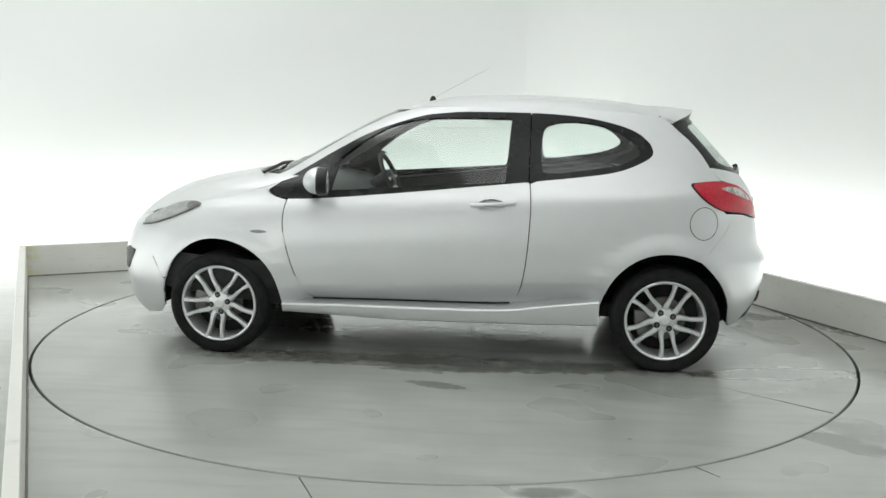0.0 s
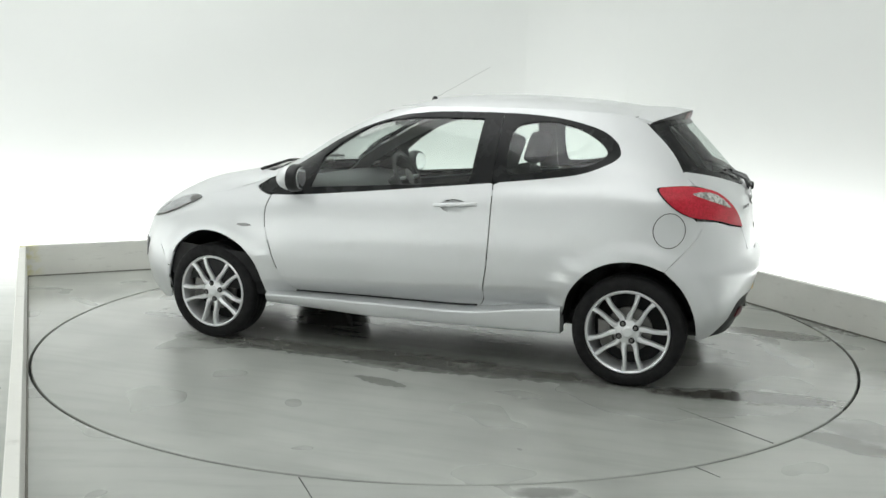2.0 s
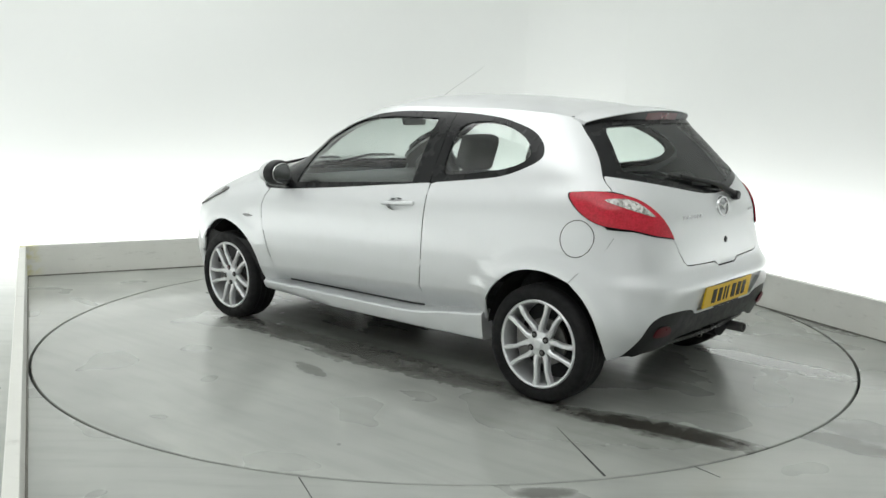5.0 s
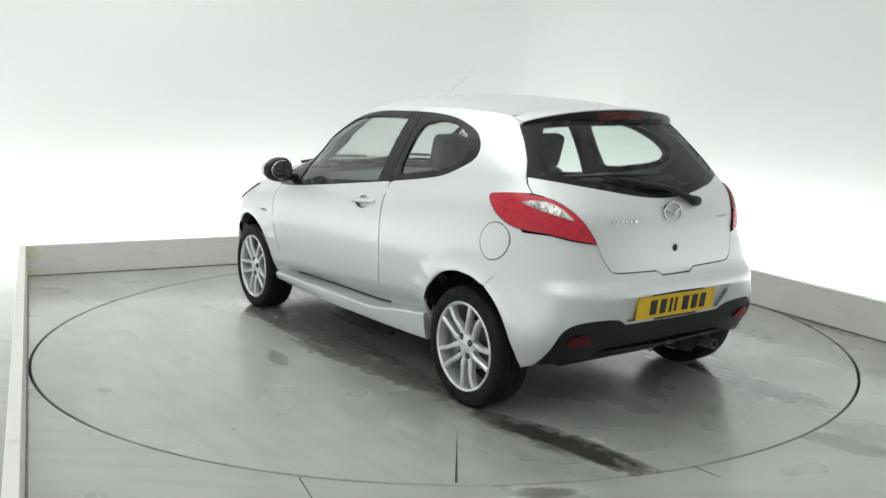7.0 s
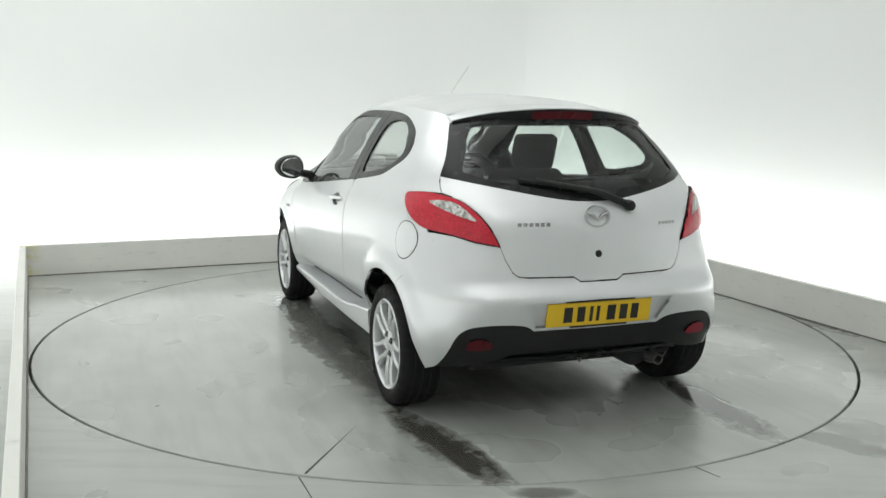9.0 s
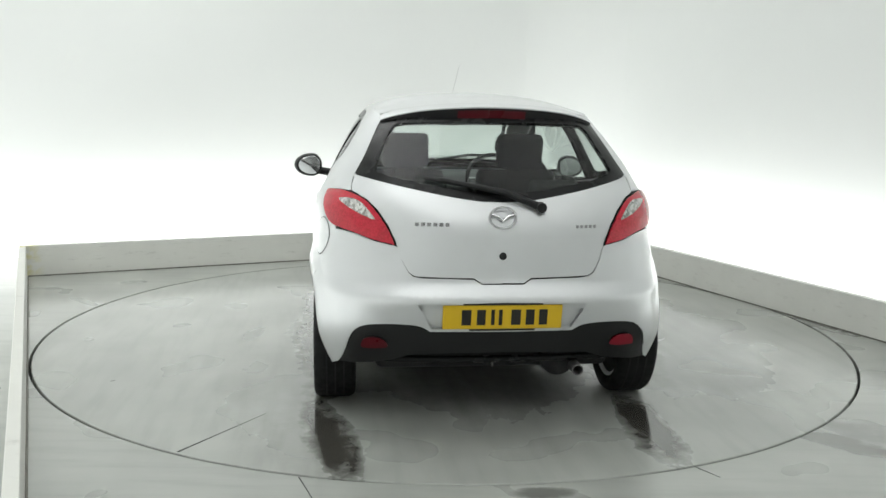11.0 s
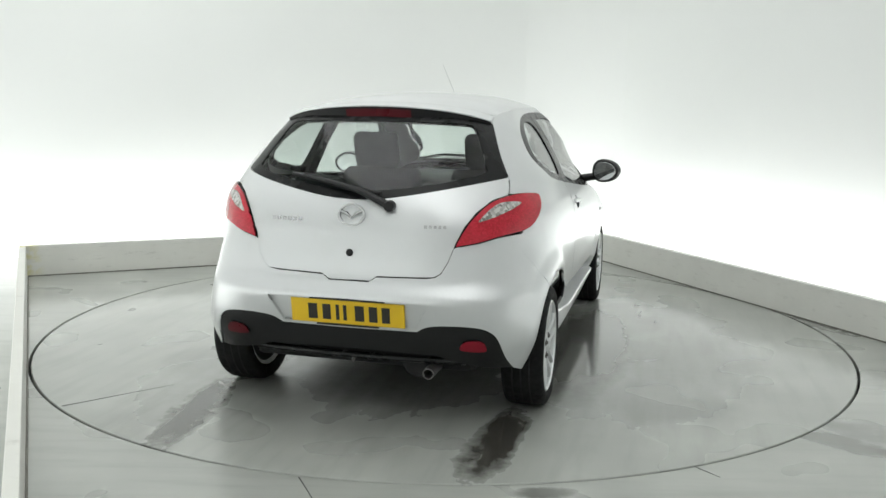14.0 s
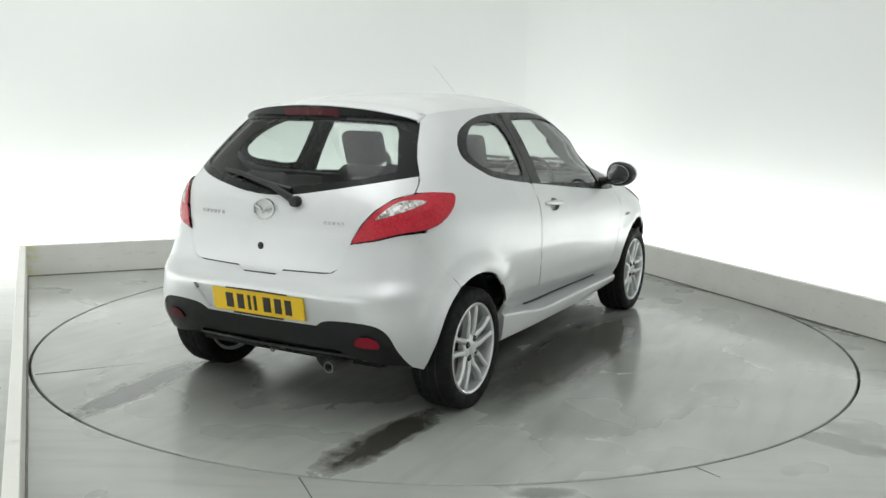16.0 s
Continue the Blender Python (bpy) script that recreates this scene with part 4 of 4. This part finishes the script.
def build_rear_details(car):
    # round emblem as plain shapes
    p = tail_at(0, 0.985, 0.004)
    tilt = Matrix.Translation(p) @ Matrix.Rotation(radians(8), 4, "Y")
    bm = bmesh.new()
    ring = []
    for i in range(40):
        a = 2 * math.pi * i / 40
        ring.append([bm.verts.new((-h, r * 1.0 * math.cos(a), r * 0.80 * math.sin(a))) for r, h in ((0.066, 0.0), (0.064, 0.010), (0.055, 0.010), (0.052, 0.0))])
    for i in range(40):
        a, b = ring[i], ring[(i + 1) % 40]
        for k in range(3):
            bm.faces.new((a[k], a[k + 1], b[k + 1], b[k]))
    em = part("emblem", bm, CHROME, car, "chrome oval emblem", True, 50, tilt)
    wing = tube([(-0.004, 0.050, 0.014), (-0.008, 0.022, 0.006), (-0.009, 0.0, -0.014), (-0.008, -0.022, 0.006), (-0.004, -0.050, 0.014)], 0.007, 8)
    part("emblem_wing", wing, CHROME, em, "", True)
    # name badges as plain bars
    for y0, n, w, z, h in ((0.385, 6, 0.022, 0.955, 0.017), (-0.345, 5, 0.016, 0.945, 0.014)):
        for k in range(n):
            y = y0 - k * (w + 0.005)
            q = tail_at(y, z, 0.002)
            part("badge_bar", box((0.004, w * 0.8, h), (0, 0, 0), 0.001), BADGE, car, "small metal badge bar", m=Matrix.Translation(q))
    # lock and notch
    q = tail_at(0.0, 0.815, 0.0)
    part("tailgate_lock", lathe([(0.001, -0.005), (0.013, -0.005), (0.017, -0.002), (0.018, 0.004)], 20, "x"), BLACK, car, "black lock cylinder", True, 50, Matrix.Translation(q))
    # wiper, parked over the glass
    piv = tail_at(-0.175, 1.022, 0.02)
    tipp = tail_at(0.27, 1.135, 0.022)
    mid = tail_at(-0.02, 1.075, 0.034)
    boss = part("rear_wiper", lathe([(0.001, -0.026), (0.022, -0.022), (0.026, -0.008), (0.026, 0.018)], 20, "x"), BLACK, car, "black rear wiper", True, 50, Matrix.Translation(piv))
    rel = [mathutils_lerp(piv, mid, t) - piv for t in (0, 0.25, 0.5, 0.75, 1)] + [mathutils_lerp(mid, tipp, t) - piv for t in (0.3, 0.6, 1)]
    part("wiper_arm", tube(rel, 0.020, 10, 0.55), BLACK, boss, "black wiper arm", True)
    bm_pts = [tail_at(0.34 - 0.46 * t, 1.145 - 0.07 * t, 0.012) - piv for t in (0, 0.2, 0.4, 0.6, 0.8, 1)]
    part("wiper_blade", tube(bm_pts, 0.009, 8), BLACK, boss, "black wiper blade", True)
    # exhaust
    part("exhaust_tip", lathe([(0.022, -1.62), (0.022, -1.823), (0.027, -1.823), (0.027, -1.62)], 24, "x", True), STEEL, car, "chrome exhaust tip", True, 40, Matrix.Translation((0, -0.37, 0.268)))
    part("silencer", lathe([(0.001, -1.74), (0.05, -1.735), (0.085, -1.71), (0.085, -1.42), (0.001, -1.40)], 24, "x"), DARK, car, "dark silencer", True, 40, Matrix.Translation((0, -0.30, 0.30)))
    part("rear_axle", tube([(-1.245, -0.66, 0.28), (-1.20, -0.4, 0.25), (-1.20, 0.4, 0.25), (-1.245, 0.66, 0.28)], 0.045, 12), DARK, car, "dark rear axle beam", True)
    part("tow_eye", lathe([(0.011, -0.003), (0.018, -0.003), (0.018, 0.003), (0.011, 0.003)], 20, "y", True), STEEL, car, "tow eye", True, 40, Matrix.Translation((-1.735, 0.02, 0.285)))
    # floor pan
    part("floor_pan", box((3.1, 1.12, 0.10), (-0.10, 0, 0.29), 0.03), DARK, car, "dark underbody")
    part("front_underbody", box((0.55, 1.0, 0.20), (1.52, 0, 0.36), 0.05), DARK, car, "dark engine bay underside")
    part("rear_underbody", box((0.42, 1.05, 0.16), (-1.58, 0, 0.42), 0.04), DARK, car, "dark boot well underside")
    # aerial and front wipers
    base = part("aerial", lathe([(0.001, 0.026), (0.012, 0.022), (0.022, 0.0), (0.024, -0.02)], 16, "z"), BLACK, car, "black roof aerial", True, 50, Matrix.Translation((0.175, 0, 1.515)))
    part("mast", tube([(0, 0, 0.01), (-0.18, 0, 0.11), (-0.36, 0, 0.21)], 0.0006, 6), BLACK, base, "thin aerial mast")
    for y0, y1 in ((0.55, 0.05), (0.0, -0.5)):
        part("front_wiper", tube([(1.10, y0, 1.062), (1.06, (y0 + y1) / 2, 1.105), (1.07, y1, 1.095)], 0.010, 8), BLACK, car, "black front wiper", True)


def mathutils_lerp(a, b, t):
    return a + (b - a) * t


def seat_shape(w, h, d, bulge=0.02):
    bm = box((d, w, h), (0, 0, h / 2), min(d, w, h) * 0.35, 4)
    for v in bm.verts:
        v.co.x += bulge * (abs(v.co.y) / (w / 2)) ** 2
    return bm


def build_cabin(car):
    for y in (0.34, -0.34):
        st = part("front_seat", seat_shape(0.50, 0.16, 0.52), FABRIC, car, "dark fabric front seat", True, 50, pose(0.11, y, 0.46, 0, -8, 0))
        part("seat_back", seat_shape(0.48, 0.60, 0.14, 0.05), FABRIC, st, "dark fabric backrest", True, 50, pose(-0.24, 0, 0.10, 0, -16, 0))
        part("head_restraint", seat_shape(0.27, 0.21, 0.10, 0.02), FABRIC, st, "dark head restraint", True, 50, pose(-0.42, 0, 0.715, 0, -10, 0))
        for dy in (0.06, -0.06):
            part("restraint_post", tube([(-0.40, dy, 0.66), (-0.43, dy, 0.76)], 0.006, 8), CHROME, st)
    bench = part("rear_seat", seat_shape(1.16, 0.16, 0.50), FABRIC, car, "dark rear bench seat", True, 50, pose(-0.85, 0, 0.50, 0, -8, 0))
    part("bench_back", seat_shape(1.16, 0.46, 0.14, 0.02), FABRIC, bench, "dark rear backrest", True, 50, pose(-0.27, 0, 0.12, 0, -18, 0))
    for y in (0.33, -0.33):
        part("head_restraint", seat_shape(0.25, 0.135, 0.08, 0.01), FABRIC, bench, "dark rear head restraint", True, 50, pose(-0.42, y, 0.555, 0, -14, 0))
    dash = prism([(1.02, 0.55), (1.06, 0.99), (0.86, 1.01), (0.70, 0.98), (0.60, 0.90), (0.64, 0.72), (0.78, 0.55)], -0.66, 0.66, "y", 0.02)
    part("dashboard", dash, TRIM, car, "dark grey dashboard", True, 50)
    # right-hand drive wheel
    bm = bmesh.new()
    ring = []
    for i in range(36):
        a = 2 * math.pi * i / 36
        ring.append([bm.verts.new(((0.016 * math.cos(b)), (0.18 + 0.016 * math.sin(b)) * math.cos(a), (0.18 + 0.016 * math.sin(b)) * math.sin(a))) for b in (0, 1.05, 2.1, 3.14, 4.19, 5.24)])
    for i in range(36):
        p, q = ring[i], ring[(i + 1) % 36]
        for k in range(6):
            bm.faces.new((p[k], p[(k + 1) % 6], q[(k + 1) % 6], q[k]))
    sw = part("steering_wheel", bm, BLACK, car, "black steering wheel", True, 60, pose(0.50, -0.34, 0.97, 0, 24, 0))
    part("wheel_hub", lathe([(0.001, -0.02), (0.06, -0.015), (0.07, 0.03), (0.03, 0.20)], 20, "x"), BLACK, sw, "", True, 50)
    for a in (0, 180, 250, 290):
        part("spoke", tube([(0, 0.05 * math.cos(radians(a)), 0.05 * math.sin(radians(a))), (0, 0.175 * math.cos(radians(a)), 0.175 * math.sin(radians(a)))], 0.012, 8), ALLOY, sw)
    part("rear_view_mirror", box((0.03, 0.21, 0.06), (0, 0, 0), 0.014, 3), BLACK, car, "black interior mirror", True, 60, pose(0.40, 0, 1.375, 0, 10, 0))
    part("boot_floor", box((0.55, 1.0, 0.04), (-1.42, 0, 0.66), 0.01), TRIM, car, "dark boot floor")
    for sg in (1, -1):
        part("rear_side_trim", prism([(-0.48, 0.50), (-0.50, 1.03), (-1.0, 1.07), (-1.30, 1.05), (-1.42, 0.9), (-1.40, 0.66), (-0.95, 0.66)], sg * 0.60, sg * 0.635, "y", 0.01), TRIM, car, "dark side trim")


def build_wheel():
    """Wheel facing +y: alloy rim with tyre, five pairs of spokes, nuts, brake disc."""
    rim = lathe([(0.196, -0.16), (0.20, -0.02), (0.204, 0.0), (0.213, 0.006), (0.219, 0.0), (0.219, -0.012), (0.214, -0.17)], 64, closed=True)
    wheel = bm_object("wheel", rim, ALLOY, True, 40)
    tyre = lathe([(0.216, -0.170), (0.235, -0.182), (0.262, -0.186), (0.280, -0.178), (0.289, -0.160), (0.2905, -0.09), (0.289, -0.016), (0.280, 0.001), (0.262, 0.010), (0.235, 0.008), (0.221, 0.002), (0.216, -0.008)], 72, closed=True)
    part("tyre", tyre, RUBBER, wheel, "black low-profile tyre", True, 50)
    groove = 0.2906
    for yy in (-0.13, -0.09, -0.05):
        part("tread_groove", lathe([(0.2875, yy - 0.004), (groove + 0.0005, yy - 0.004), (groove + 0.0005, yy + 0.004), (0.2875, yy + 0.004)], 48, closed=True), DARK, wheel)
    hub = lathe([(0.001, -0.002), (0.026, -0.002), (0.030, -0.004), (0.033, -0.008), (0.054, -0.010), (0.064, -0.016), (0.069, -0.028), (0.069, -0.05), (0.001, -0.06)], 40)
    part("hub", hub, ALLOY, wheel, "alloy hub with cap", True, 35)
    part("centre_cap", lathe([(0.001, 0.0028), (0.022, 0.0025), (0.024, 0.0005)], 24), ALLOY, wheel, "", True, 40)
    for k in range(5):
        for side in (-1, 1):
            base = 90 + 72 * k
            pts = []
            for r, across, w in ((0.050, 0.015, 0.0165), (0.080, 0.020, 0.0135), (0.105, 0.034, 0.0115), (0.135, 0.052, 0.0102), (0.170, 0.068, 0.0102), (0.209, 0.082, 0.0130)):
                t = (r - 0.050) / 0.159
                a = radians(base) + side * math.asin(across / r)
                y = -0.014 + 0.010 * math.sin(math.pi * t * 0.8) + 0.010 * t
                pts.append((r, a, y, w))
            bm = bmesh.new()
            rows = []
            for i, (r, a, y, w) in enumerate(pts):
                c = Vector((r * math.cos(a), 0, r * math.sin(a)))
                j, l = min(i + 1, 5), max(i - 1, 0)
                d = Vector((pts[j][0] * math.cos(pts[j][1]) - pts[l][0] * math.cos(pts[l][1]), 0, pts[j][0] * math.sin(pts[j][1]) - pts[l][0] * math.sin(pts[l][1]))).normalized()
                n = Vector((-d.z, 0, d.x))
                rows.append([bm.verts.new(c + n * u * w + Vector((0, y + h, 0))) for u, h in ((-1, -0.035), (-1, -0.008), (-0.5, 0.0), (0.5, 0.0), (1, -0.008), (1, -0.035))])
            for p, q in zip(rows, rows[1:]):
                for i in range(6):
                    bm.faces.new((p[i], p[(i + 1) % 6], q[(i + 1) % 6], q[i]))
            bm.faces.new(rows[0]), bm.faces.new(rows[-1])
            part("spoke", bm, ALLOY, wheel, "", True, 30)
    for k in range(4):
        a = radians(45 + 90 * k + 25)
        x, z = 0.048 * math.cos(a), 0.048 * math.sin(a)
        part("nut_well", lathe([(0.001, -0.0095), (0.0155, -0.0085), (0.0170, -0.012)], 16), DARK, wheel, "", True, 40, Matrix.Translation((x, 0.001, z)))
        part("wheel_nut", lathe([(0.001, 0.002), (0.006, 0.001), (0.0085, -0.003), (0.009, -0.014)], 12), STEEL, wheel, "", True, 40, Matrix.Translation((x, 0, z)))
    disc = lathe([(0.05, -0.072), (0.116, -0.072), (0.118, -0.076), (0.118, -0.090), (0.05, -0.092)], 48)
    part("brake_disc", disc, STEEL, wheel, "steel brake disc", True, 30)
    part("inner_barrel", lathe([(0.001, -0.150), (0.195, -0.150), (0.197, -0.155)], 40), DARK, wheel, "", True, 30)
    cal = prism([(0.085, -0.055), (0.150, -0.075), (0.160, 0.0), (0.150, 0.075), (0.085, 0.055)], -0.115, -0.045, "y", 0.008)
    part("brake_caliper", cal, STEEL, wheel, "grey brake caliper", True, 40)
    return wheel


def true_proportions(car):
    """Brings the body to the maker's width and height about the fixed wheelbase."""
    along = table([(-2.0, 0.048), (-1.85, 0.046), (-1.6, 0.025), (-1.36, 0.0), (-1.15, 0.008), (-0.4, -0.030), (0.0, -0.035), (0.6, -0.050), (1.0, -0.055), (1.25, -0.020), (1.4, -0.015), (2.0, 0.0)])

    across = table([(-1.3, 0.967), (0.0, 0.974), (1.2, 0.985)])

    def settle(ob, above):
        m = above @ ob.matrix_basis
        for v in ob.data.vertices:
            p = m @ v.co
            v.co = Vector((p.x + float(along(p.x)), p.y * float(across(p.x)), p.z * 0.957))
        ob.data.update()
        for child in ob.children:
            settle(child, m)
        ob.matrix_basis = Matrix.Identity(4)

    for ob in list(car.children):
        settle(ob, Matrix.Identity(4))


def build_car():
    car = new("car")
    tagged(car, "silver three-door hatchback with alloy wheels on the turntable", "car")
    build_side(car, False)
    build_side(car, True)
    build_ends(car)
    build_plate(car)
    build_rear_details(car)
    build_cabin(car)
    true_proportions(car)
    wheel = build_wheel()
    spots = ((1.245, 0.828, -9, 0), (-1.245, 0.815, 10, 0), (1.245, -0.836, 20, 180), (-1.245, -0.815, 40, 180))
    for k, (x, y, spin, turn) in enumerate(spots):
        m = pose(x, y, 0.2865, 0, 0, turn) @ Matrix.Rotation(radians(spin), 4, "Y")
        w = wheel if k == 0 else copy_thing(wheel, m)
        w.matrix_basis = m
        w.parent = car
        tagged(w, "silver twin-spoke alloy wheel with black tyre")
    return car


car = build_car()


def motions():
    # turntable and car turn together about the turntable's centre
    start, rate = 174.944, -7.00206
    times = [0.5 * k for k in range(33)]
    walk(turntable, [(t, pose(0, 0, 0, 0, 0, start + rate * t)) for t in times])
    ox, oy, skew = -0.038, -0.030, -1.1
    walk(car, [(t, pose(0, 0, 0, 0, 0, start + rate * t) @ pose(ox, oy, 0, 0, 0, skew)) for t in times])


motions()
